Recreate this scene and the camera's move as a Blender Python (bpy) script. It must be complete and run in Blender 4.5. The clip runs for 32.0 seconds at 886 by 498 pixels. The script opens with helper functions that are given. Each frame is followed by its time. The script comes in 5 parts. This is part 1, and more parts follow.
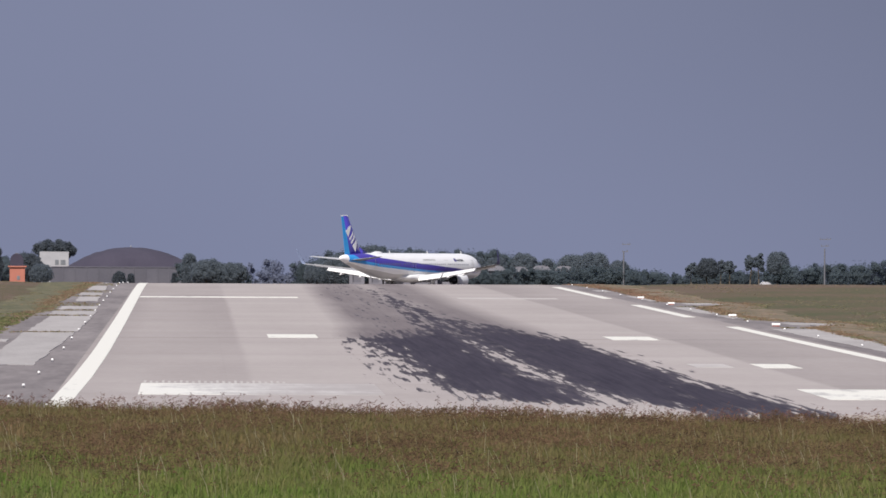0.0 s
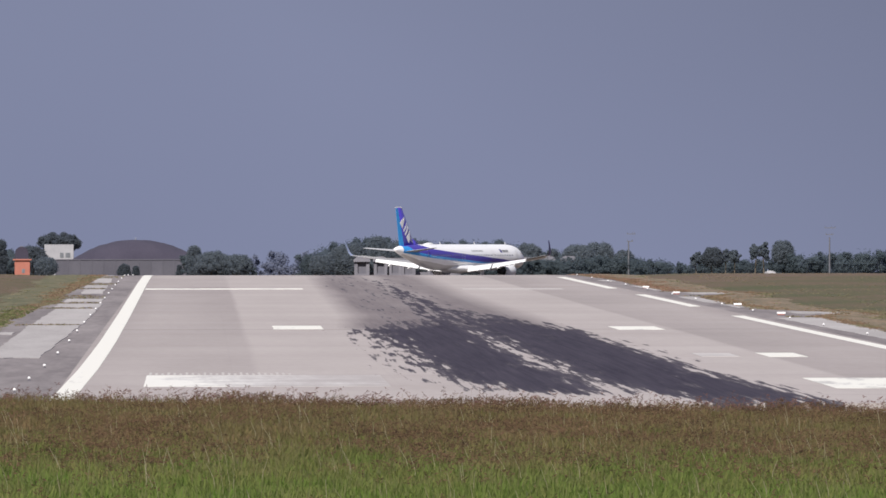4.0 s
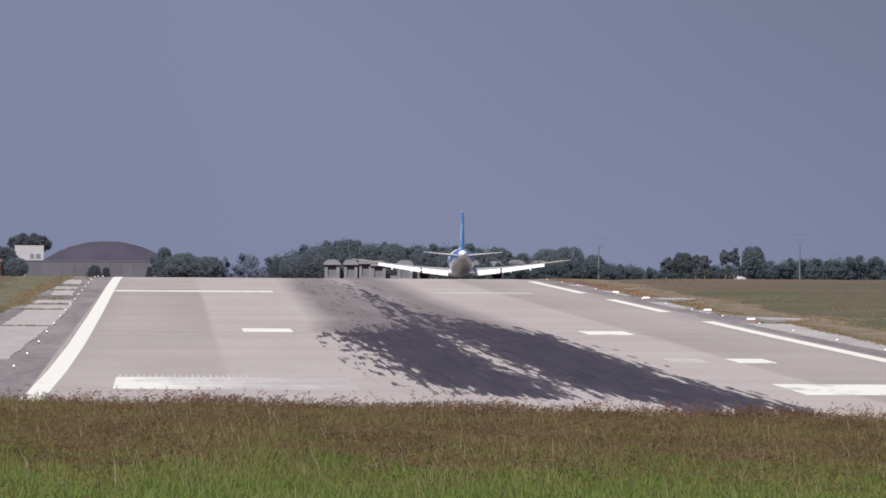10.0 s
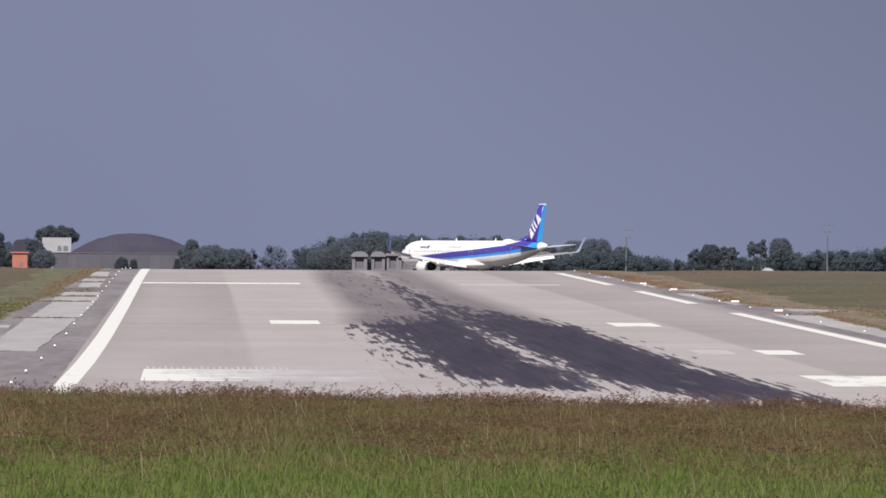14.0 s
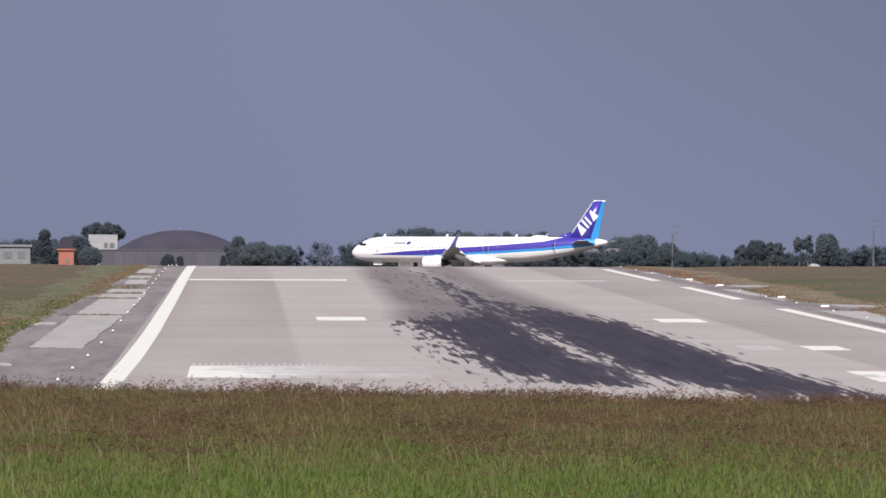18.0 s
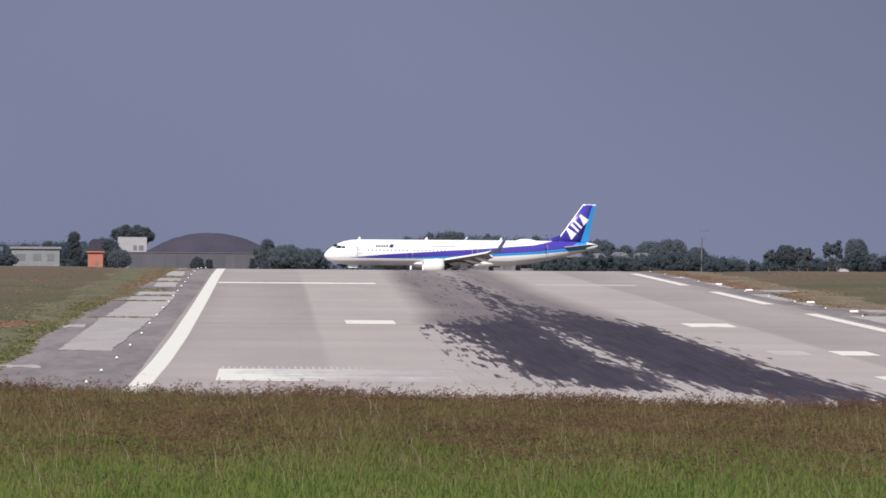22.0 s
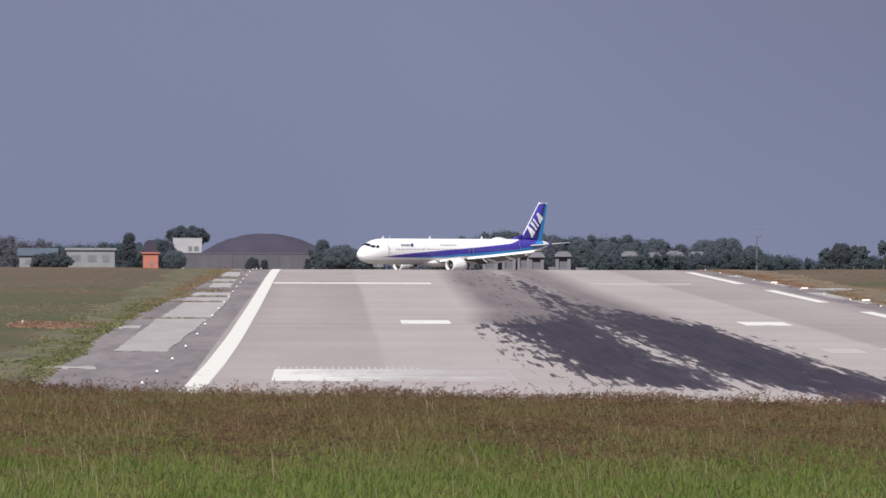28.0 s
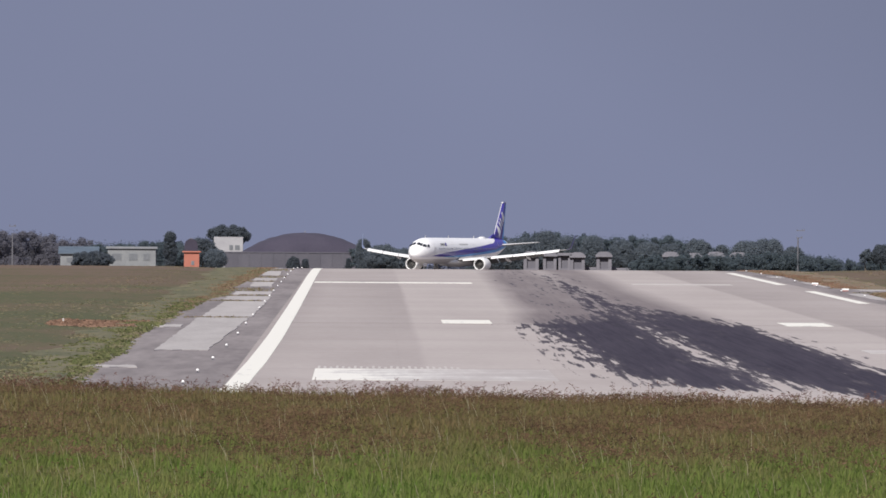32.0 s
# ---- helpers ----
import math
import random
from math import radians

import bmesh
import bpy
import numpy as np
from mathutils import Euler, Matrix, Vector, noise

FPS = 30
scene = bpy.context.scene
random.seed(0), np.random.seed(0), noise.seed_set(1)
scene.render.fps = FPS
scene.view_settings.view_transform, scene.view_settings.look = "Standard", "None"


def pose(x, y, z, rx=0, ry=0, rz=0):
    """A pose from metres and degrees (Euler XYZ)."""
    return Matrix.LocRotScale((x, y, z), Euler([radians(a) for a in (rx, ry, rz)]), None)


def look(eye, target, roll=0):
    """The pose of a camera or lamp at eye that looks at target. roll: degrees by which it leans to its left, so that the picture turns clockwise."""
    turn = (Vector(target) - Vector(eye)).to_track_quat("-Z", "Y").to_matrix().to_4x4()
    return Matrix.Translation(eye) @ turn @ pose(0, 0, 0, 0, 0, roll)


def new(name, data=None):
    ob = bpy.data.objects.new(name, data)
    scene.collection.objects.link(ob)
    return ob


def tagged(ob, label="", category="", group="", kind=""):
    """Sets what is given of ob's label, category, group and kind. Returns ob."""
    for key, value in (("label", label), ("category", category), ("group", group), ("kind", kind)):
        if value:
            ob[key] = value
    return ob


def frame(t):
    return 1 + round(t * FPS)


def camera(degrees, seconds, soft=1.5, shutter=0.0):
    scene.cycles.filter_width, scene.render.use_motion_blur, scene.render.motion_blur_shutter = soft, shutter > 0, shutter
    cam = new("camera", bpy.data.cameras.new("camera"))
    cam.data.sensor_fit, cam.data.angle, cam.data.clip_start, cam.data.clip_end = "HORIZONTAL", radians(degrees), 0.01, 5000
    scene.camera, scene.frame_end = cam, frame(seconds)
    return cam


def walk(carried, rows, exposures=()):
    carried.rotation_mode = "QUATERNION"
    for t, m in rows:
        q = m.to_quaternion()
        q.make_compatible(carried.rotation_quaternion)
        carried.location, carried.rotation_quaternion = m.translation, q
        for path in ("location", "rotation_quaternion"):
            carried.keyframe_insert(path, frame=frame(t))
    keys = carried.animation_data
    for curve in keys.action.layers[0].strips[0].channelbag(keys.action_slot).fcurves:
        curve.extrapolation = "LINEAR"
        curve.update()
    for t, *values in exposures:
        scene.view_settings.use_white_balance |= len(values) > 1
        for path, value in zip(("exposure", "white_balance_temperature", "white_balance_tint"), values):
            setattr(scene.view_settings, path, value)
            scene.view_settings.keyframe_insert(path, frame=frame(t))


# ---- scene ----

EYE = 6.5

# seconds, bearing right of the runway axis (mrad), elevation (mrad), lean (degrees)
CAMERA_ROWS = [
    (0.0, 16.922, 1.932, 0.266),
    (0.5, 17.259, 1.752, 0.287),
    (1.0, 17.339, 1.550, 0.387),
    (1.5, 17.318, 1.412, 0.328),
    (2.0, 17.303, 1.244, 0.192),
    (2.5, 17.021, 1.208, 0.158),
    (4.5, 16.562, 1.459, -0.106),
    (5.0, 16.837, 1.720, -0.085),
    (5.5, 17.068, 1.987, -0.088),
    (6.0, 17.365, 2.322, -0.159),
    (6.5, 17.727, 2.595, 0.053),
    (7.0, 18.177, 2.564, 0.109),
    (7.5, 18.586, 2.464, 0.103),
    (8.0, 18.851, 2.490, 0.201),
    (8.5, 19.029, 2.293, 0.306),
    (9.0, 19.038, 1.933, 0.280),
    (9.5, 18.855, 1.705, 0.278),
    (10.0, 18.615, 1.555, 0.332),
    (10.5, 18.298, 1.429, 0.383),
    (11.0, 17.779, 1.130, 0.410),
    (11.5, 17.443, 1.058, 0.309),
    (12.0, 17.097, 0.961, 0.377),
    (12.5, 16.883, 0.889, 0.214),
    (13.0, 16.959, 0.812, 0.221),
    (13.5, 16.956, 0.876, 0.276),
    (14.0, 16.749, 0.988, 0.291),
    (14.5, 16.313, 0.935, 0.472),
    (16.5, 14.615, 0.579, 0.154),
    (17.0, 14.199, 0.448, 0.176),
    (17.5, 13.837, 0.529, 0.247),
    (18.0, 13.601, 0.724, 0.178),
    (18.5, 13.497, 0.830, 0.260),
    (19.0, 13.192, 0.962, 0.370),
    (19.5, 12.846, 1.107, 0.307),
    (20.0, 12.428, 1.112, 0.453),
    (20.5, 12.125, 1.077, 0.380),
    (21.0, 11.961, 1.040, 0.289),
    (21.5, 11.832, 0.902, 0.372),
    (22.0, 11.610, 0.966, 0.399),
    (22.5, 11.133, 1.068, 0.416),
    (23.0, 10.520, 1.053, 0.437),
    (23.5, 9.989, 1.143, 0.358),
    (24.0, 9.610, 1.158, 0.309),
    (24.5, 9.255, 1.161, 0.290),
    (25.0, 8.833, 0.962, 0.373),
    (25.5, 8.484, 0.864, 0.284),
    (27.5, 8.237, 1.105, 0.259),
    (28.0, 7.858, 0.928, 0.153),
    (28.5, 7.464, 0.837, 0.214),
    (29.0, 7.081, 0.891, 0.184),
    (29.5, 7.012, 1.134, 0.192),
    (30.0, 6.944, 1.307, 0.218),
    (30.5, 6.480, 1.312, 0.229),
    (31.0, 6.090, 1.120, 0.278),
    (31.5, 5.608, 1.045, 0.298),
    (32.0, 5.069, 0.900, 0.366),
]


def aim(bearing, elevation, lean):
    d = 1000.0
    return look((0, 0, EYE), (d * math.tan(bearing / 1000), d, EYE + d * math.tan(elevation / 1000)), lean)


cam = camera(3.454, 32.0, soft=1.6)
walk(cam, [(t, aim(b, e, r)) for t, b, e, r in CAMERA_ROWS], exposures=[(0, 0.10), (5, 0.15), (12, 0.13), (18, 0.11), (20, 0.05), (22, 0.04), (25, 0.03), (28, 0.11), (31, 0.09), (32, 0.09)])

# ---- sky and sun ----
SUN_ELEVATION, SUN_TURN = 42, 197      # the sun stands behind the camera, to its left
world = bpy.data.worlds.new("world")
scene.world = world
world.use_nodes = True
wn, wl = world.node_tree.nodes, world.node_tree.links
wn.clear()
sky = wn.new("ShaderNodeTexSky")
sky.sky_type, sky.sun_disc = "NISHITA", False
sky.sun_elevation, sky.sun_rotation = radians(SUN_ELEVATION), radians(SUN_TURN)
sky.dust_density, sky.air_density = 3.0, 1.5
dim = wn.new("ShaderNodeVectorMath")
dim.operation = "SCALE"
dim.inputs["Scale"].default_value = 0.06
wl.new(sky.outputs[0], dim.inputs[0])
wtc = wn.new("ShaderNodeTexCoord")
wnoise = wn.new("ShaderNodeTexNoise")
wnoise.inputs["Scale"].default_value, wnoise.inputs["Detail"].default_value = 14, 3
wl.new(wtc.outputs["Generated"], wnoise.inputs["Vector"])
wramp = wn.new("ShaderNodeValToRGB")
wramp.color_ramp.elements[0].color, wramp.color_ramp.elements[0].position = (0.200, 0.224, 0.346, 1), 0.3
wramp.color_ramp.elements[1].color, wramp.color_ramp.elements[1].position = (0.222, 0.248, 0.378, 1), 0.7
wl.new(wnoise.outputs["Fac"], wramp.inputs[0])
wmix = wn.new("ShaderNodeMixRGB")
wmix.inputs[0].default_value = 0.9
wl.new(dim.outputs[0], wmix.inputs[1])
wl.new(wramp.outputs[0], wmix.inputs[2])
# lens vignetting painted into the sky, high and to the right of the runway
wdot = wn.new("ShaderNodeVectorMath")
wdot.operation = "DOT_PRODUCT"
wdot.inputs[1].default_value = (1.0, 0.0, 1.5)
wl.new(wtc.outputs["Generated"], wdot.inputs[0])
wvignette = wn.new("ShaderNodeValToRGB")
we = wvignette.color_ramp.elements
we.new(0.5)
for i, (p, c) in enumerate(((0.03, 1.0), (0.075, 0.80), (0.35, 1.0))):
    we[i].position, we[i].color = p, (c, c, c * 1.005, 1)
wl.new(wdot.outputs["Value"], wvignette.inputs[0])
wmul = wn.new("ShaderNodeMixRGB")
wmul.blend_type = "MULTIPLY"
wmul.inputs[0].default_value = 1.0
wl.new(wmix.outputs[0], wmul.inputs[1])
wl.new(wvignette.outputs[0], wmul.inputs[2])
wback = wn.new("ShaderNodeBackground")
wl.new(wmul.outputs[0], wback.inputs[0])
wout = wn.new("ShaderNodeOutputWorld")
wl.new(wback.outputs[0], wout.inputs[0])

sun_data = bpy.data.lights.new("sun", "SUN")
sun_data.energy, sun_data.angle, sun_data.color = 5.0, radians(0.6), (1.0, 0.95, 0.90)
sun = new("sun", sun_data)
sun_way = Vector((math.sin(radians(SUN_TURN)) * math.cos(radians(SUN_ELEVATION)),
                  math.cos(radians(SUN_TURN)) * math.cos(radians(SUN_ELEVATION)), math.sin(radians(SUN_ELEVATION))))
sun.matrix_world = look(sun_way * 300, (0, 0, 0))

# ---- materials ----
def nodes_of(name):
    m = bpy.data.materials.new(name)
    m.use_nodes = True
    t = m.node_tree
    return m, t.nodes, t.links, t.nodes["Principled BSDF"]


def link_noise(n, l, scale, detail=4, stretch=(1, 1, 1), coord="Object", rough=0.55):
    tc, mp, no = n.new("ShaderNodeTexCoord"), n.new("ShaderNodeMapping"), n.new("ShaderNodeTexNoise")
    mp.inputs["Scale"].default_value = stretch
    no.inputs["Scale"].default_value, no.inputs["Detail"].default_value = scale, detail
    no.inputs["Roughness"].default_value = rough
    l.new(tc.outputs[coord], mp.inputs[0])
    l.new(mp.outputs[0], no.inputs["Vector"])
    return no.outputs["Fac"]


def ramp(n, l, fac, stops):
    r = n.new("ShaderNodeValToRGB")
    e = r.color_ramp.elements
    while len(e) < len(stops):
        e.new(0.5)
    for i, (p, c) in enumerate(stops):
        e[i].position, e[i].color = p, (*c, 1) if len(c) == 3 else c
    l.new(fac, r.inputs[0])
    return r.outputs[0]


def math_node(n, l, op, a, b=None, clamp=False):
    m = n.new("ShaderNodeMath")
    m.operation, m.use_clamp = op, clamp
    for i, v in enumerate((a, b)):
        if v is None:
            continue
        if isinstance(v, (int, float)):
            m.inputs[i].default_value = v
        else:
            l.new(v, m.inputs[i])
    return m.outputs[0]


def mixed(n, l, fac, a, b, mode="MIX"):
    m = n.new("ShaderNodeMixRGB")
    m.blend_type = mode
    for i, v in ((0, fac), (1, a), (2, b)):
        if isinstance(v, (int, float)):
            m.inputs[i].default_value = v
        elif isinstance(v, tuple):
            m.inputs[i].default_value = (*v, 1)
        else:
            l.new(v, m.inputs[i])
    return m.outputs[0]


def bumped(n, l, bsdf, height, strength=0.3, distance=0.02):
    b = n.new("ShaderNodeBump")
    b.inputs["Strength"].default_value, b.inputs["Distance"].default_value = strength, distance
    l.new(height, b.inputs["Height"])
    l.new(b.outputs[0], bsdf.inputs["Normal"])


def surface(name, dark, light, scale=3.0, rough=0.7, metal=0.0, bump=0.2, fine=12.0, stretch=(1, 1, 1), vary=0.0, distance=0.02):
    """Two scales of variation between two tones, with fine relief."""
    m, n, l, b = nodes_of(name)
    big = link_noise(n, l, scale, 3, stretch)
    small = link_noise(n, l, scale * fine, 5, stretch)
    fac = mixed(n, l, 0.4, big, small)
    col = ramp(n, l, fac, [(0.34, dark), (0.66, light)])
    if vary:
        info = n.new("ShaderNodeObjectInfo")
        hsv = n.new("ShaderNodeHueSaturation")
        val = math_node(n, l, "MULTIPLY_ADD", info.outputs["Random"], vary)
        val.node.inputs[2].default_value = 1 - vary / 2
        l.new(val, hsv.inputs["Value"])
        l.new(col, hsv.inputs["Color"])
        col = hsv.outputs[0]
    l.new(col, b.inputs["Base Color"])
    b.inputs["Roughness"].default_value, b.inputs["Metallic"].default_value = rough, metal
    if bump:
        bumped(n, l, b, small, bump, distance)
    return m


def islands(name, tones, rough=0.75, through_light=0.0, far_tones=None, turn=(380.0, 450.0), noise_size=0.12, blend=0.68, airy=0.0):
    """Foliage and stalks: each loose piece takes a tone of its own; airy is the share of gaps between fine leaves,
    which also lightens inner shade like haze.
    """
    m, n, l, b = nodes_of(name)
    g = n.new("ShaderNodeNewGeometry")
    big = link_noise(n, l, noise_size, 4, (1, 0.12, 1))
    f = mixed(n, l, blend, g.outputs["Random Per Island"], big)
    col = ramp(n, l, f, [(0.27 + 0.46 * i / (len(tones) - 1), c) for i, c in enumerate(tones)])
    if far_tones:
        # the dry end of the meadow
        tc, sp = n.new("ShaderNodeTexCoord"), n.new("ShaderNodeSeparateXYZ")
        l.new(tc.outputs["Object"], sp.inputs[0])
        far = ramp(n, l, f, [(0.27 + 0.46 * i / (len(far_tones) - 1), c) for i, c in enumerate(far_tones)])
        k = math_node(n, l, "DIVIDE", math_node(n, l, "SUBTRACT", sp.outputs[1], turn[0]), turn[1] - turn[0])
        k = math_node(n, l, "ADD", k, math_node(n, l, "MULTIPLY", math_node(n, l, "SUBTRACT", big, 0.5), 1.6), True)
        col = mixed(n, l, k, col, far)
    l.new(col, b.inputs["Base Color"])
    b.inputs["Roughness"].default_value = rough
    b.inputs["Specular IOR Level"].default_value = 0.15
    if through_light:
        tr, mx = n.new("ShaderNodeBsdfTranslucent"), n.new("ShaderNodeMixShader")
        l.new(col, tr.inputs[0])
        mx.inputs[0].default_value = through_light
        l.new(b.outputs[0], mx.inputs[1])
        l.new(tr.outputs[0], mx.inputs[2])
        l.new(mx.outputs[0], n["Material Output"].inputs[0])
        if airy:
            gap, thin = n.new("ShaderNodeBsdfTransparent"), n.new("ShaderNodeMixShader")
            thin.inputs[0].default_value = airy
            l.new(mx.outputs[0], thin.inputs[1])
            l.new(gap.outputs[0], thin.inputs[2])
            l.new(thin.outputs[0], n["Material Output"].inputs[0])
    return m


AXIS = 16.6        # the runway's centre line, x
HALF = 22.2        # from there to the side stripes


def runway_material():
    """Worn concrete lanes, dark asphalt edge lanes and rubber laid down by tyres on both sides of the centre line."""
    m, n, l, b = nodes_of("runway_surface")
    tc, sp = n.new("ShaderNodeTexCoord"), n.new("ShaderNodeSeparateXYZ")
    l.new(tc.outputs["Object"], sp.inputs[0])
    x, y = sp.outputs[0], sp.outputs[1]
    # ground tones
    blot = link_noise(n, l, 0.12, 4, (1, 0.08, 1))
    grain = link_noise(n, l, 2.2, 5, (1, 0.1, 1))
    tone = mixed(n, l, 0.35, blot, grain)
    pale = ramp(n, l, tone, [(0.3, (0.352, 0.317, 0.302)), (0.7, (0.414, 0.376, 0.358))])
    grey = ramp(n, l, tone, [(0.3, (0.268, 0.240, 0.232)), (0.7, (0.336, 0.301, 0.289))])
    off = math_node(n, l, "ABSOLUTE", math_node(n, l, "SUBTRACT", x, AXIS))
    wob = math_node(n, l, "MULTIPLY", math_node(n, l, "SUBTRACT", blot, 0.5), 3.0)
    lane = ramp(n, l, math_node(n, l, "DIVIDE", math_node(n, l, "ADD", off, math_node(n, l, "MULTIPLY", wob, 0.25)), 25.0), [(13.6 / 25, (0, 0, 0)), (14.0 / 25, (1, 1, 1)), (15.5 / 25, (0.9, 0.9, 0.9)), (20 / 25, (0.55, 0.55, 0.55)), (22 / 25, (1, 1, 1))])
    west_side = math_node(n, l, "LESS_THAN", x, AXIS)
    pour = ramp(n, l, math_node(n, l, "DIVIDE", math_node(n, l, "SUBTRACT", y, 600.0), 1000.0), [(p, (v, v, v)) for p, v in ((0.02, 0.42), (0.2, 0.5), (0.36, 0.75), (0.55, 1.0), (0.70, 1.1), (0.786, 1.15), (0.79, 0.5), (0.98, 0.4))])
    lane = math_node(n, l, "MULTIPLY", lane, mixed(n, l, west_side, (0.85, 0.85, 0.85), pour))
    base = mixed(n, l, lane, pale, grey)
    # longitudinal and cross joints
    fx = math_node(n, l, "PINGPONG", math_node(n, l, "SUBTRACT", x, AXIS), 3.75)
    jx = math_node(n, l, "LESS_THAN", fx, 0.05)
    fy = math_node(n, l, "PINGPONG", math_node(n, l, "ADD", y, math_node(n, l, "MULTIPLY", wob, 0.4)), 35.0)
    jy = math_node(n, l, "LESS_THAN", fy, 0.9)
    joint = math_node(n, l, "MULTIPLY", math_node(n, l, "MAXIMUM", math_node(n, l, "MULTIPLY", jx, 0.3), jy), 0.12)
    base = mixed(n, l, joint, base, (0.16, 0.15, 0.15))
    # cross patches of newer and older pour
    band = link_noise(n, l, 0.03, 1, (0.05, 1, 1))
    base = mixed(n, l, 1.0, base, ramp(n, l, band, [(0.38, (0.975, 0.97, 0.97)), (0.62, (1.025, 1.025, 1.025))]), "MULTIPLY")
    # rubber: a broad dark mark up to a cross joint, split by a paler streak, and a thinner film on to the crest
    share = math_node(n, l, "DIVIDE", math_node(n, l, "SUBTRACT", y, 600.0), 1000.0)

    def along(stops, lo=0.0, hi=1.0):
        g = ramp(n, l, share, [((p - 600.0) / 1000.0, ((v - lo) / (hi - lo),) * 3) for p, v in stops])
        return g if (lo, hi) == (0.0, 1.0) else math_node(n, l, "ADD", math_node(n, l, "MULTIPLY", g, hi - lo), lo)

    def less_half(v, k):
        return math_node(n, l, "MULTIPLY", math_node(n, l, "SUBTRACT", v, 0.5), k)

    streak = link_noise(n, l, 1.0, 5, (1.5, 0.013, 1), rough=0.66)
    thread = link_noise(n, l, 1.0, 4, (4.2, 0.022, 1), rough=0.6)
    lump = link_noise(n, l, 1.0, 3, (0.30, 0.010, 1))
    chip = link_noise(n, l, 1.0, 5, (2.1, 0.040, 1), rough=0.60)
    d = math_node(n, l, "ADD", math_node(n, l, "SUBTRACT", x, AXIS), less_half(lump, 0.9))
    west = math_node(n, l, "SUBTRACT", d, along([(604, 0.5), (622, -2.2), (645, -5.0), (690, -6.1), (745, -6.6), (815, -6.4), (880, -6.9), (945, -7.2)], -10, 10))
    east = math_node(n, l, "SUBTRACT", along([(602, 11.2), (633, 9.9), (684, 9.0), (742, 8.4), (860, 8.3), (930, 8.0), (1032, 7.2), (1123, 5.6)], -12, 12), d)
    body = math_node(n, l, "MINIMUM", math_node(n, l, "ADD", math_node(n, l, "DIVIDE", west, 3.3), 0.16), math_node(n, l, "ADD", math_node(n, l, "DIVIDE", east, 2.0), 0.16))
    body = math_node(n, l, "MINIMUM", body, 1.30)
    # the paler streak between the two wheel bands
    mid = math_node(n, l, "SUBTRACT", d, along([(610, 2.3), (640, 1.7), (680, 1.2), (742, 1.0), (810, 0.85), (906, 0.85), (975, 0.9)], -10, 10))
    slit = math_node(n, l, "SUBTRACT", 1.0, math_node(n, l, "DIVIDE", math_node(n, l, "ABSOLUTE", mid), along([(610, 3.2), (700, 2.4), (800, 2.0), (950, 1.4)], 0, 4)), True)
    body = math_node(n, l, "SUBTRACT", body, math_node(n, l, "MULTIPLY", slit, along([(610, 1.0), (660, 1.0), (760, 1.0), (860, 0.92), (940, 0.80), (990, 0.3)])))
    # how far along the runway the mark reaches: to the joint on the west, farther on the east, to the crest in the middle
    to_west = along([(603, 0.0), (625, 0.55), (645, 0.85), (690, 1.0), (940, 1.0), (950, 0.62), (985, 0.42), (1010, 0.05), (1040, 0.0)])
    to_east = along([(603, 0.55), (640, 0.92), (690, 1.0), (945, 1.0), (985, 0.70), (1040, 0.36), (1120, 0.12), (1200, 0.0)])
    to_mid = along([(603, 0.25), (640, 0.85), (690, 1.0), (955, 0.92), (985, 0.68), (1040, 0.57), (1200, 0.51), (1330, 0.46), (1450, 0.40), (1560, 0.2)])
    half = math_node(n, l, "ADD", math_node(n, l, "DIVIDE", d, 2.5), 0.1, True)
    reach = mixed(n, l, half, to_west, to_east)
    core = math_node(n, l, "SUBTRACT", 1.0, math_node(n, l, "DIVIDE", math_node(n, l, "ABSOLUTE", math_node(n, l, "SUBTRACT", d, 1.15)), along([(960, 3.0), (1100, 1.9), (1300, 1.35), (1560, 1.0)], 0, 4)), True)
    core = math_node(n, l, "MULTIPLY", core, 2.2, True)
    reach = mixed(n, l, core, reach, to_mid)
    body = math_node(n, l, "SUBTRACT", body, math_node(n, l, "MULTIPLY", math_node(n, l, "SUBTRACT", 1.0, reach), 1.32))
    grit = math_node(n, l, "ADD", less_half(streak, 2.2), math_node(n, l, "ADD", less_half(chip, 2.7), less_half(thread, 1.3)))
    cover = math_node(n, l, "ADD", body, grit)
    film = ramp(n, l, cover, [(0.20, (0, 0, 0)), (0.30, (0.22, 0.22, 0.22)), (0.37, (0.72, 0.72, 0.72)), (0.52, (0.92, 0.92, 0.92)), (0.95, (1, 1, 1))])
    # a thin even film of older rubber, dark just past the joint and fading towards the crest, with a paler lane in it
    tw = math_node(n, l, "SUBTRACT", d, along([(930, -7.3), (958, -7.6), (1034, -6.9), (1160, -6.5), (1470, -5.6), (1600, -5.2)], -10, 10))
    te = math_node(n, l, "SUBTRACT", along([(900, 8.0), (1030, 8.0), (1150, 7.6), (1290, 7.4), (1510, 8.2)], -10, 10), d)
    thin = math_node(n, l, "MULTIPLY", math_node(n, l, "DIVIDE", tw, 2.2, True), math_node(n, l, "DIVIDE", te, 2.8, True))
    thin = math_node(n, l, "MULTIPLY", thin, along([(890, 0.0), (940, 0.30), (950, 0.84), (1000, 0.86), (1060, 0.78), (1160, 0.74), (1350, 0.74), (1600, 0.66)]))
    lane2 = math_node(n, l, "SUBTRACT", 1.0, math_node(n, l, "DIVIDE", math_node(n, l, "ABSOLUTE", math_node(n, l, "SUBTRACT", d, 1.5)), 1.7), True)
    thin = math_node(n, l, "MULTIPLY", thin, math_node(n, l, "SUBTRACT", 1.0, math_node(n, l, "MULTIPLY", lane2, along([(1050, 0.0), (1200, 0.35), (1500, 0.6)]))))
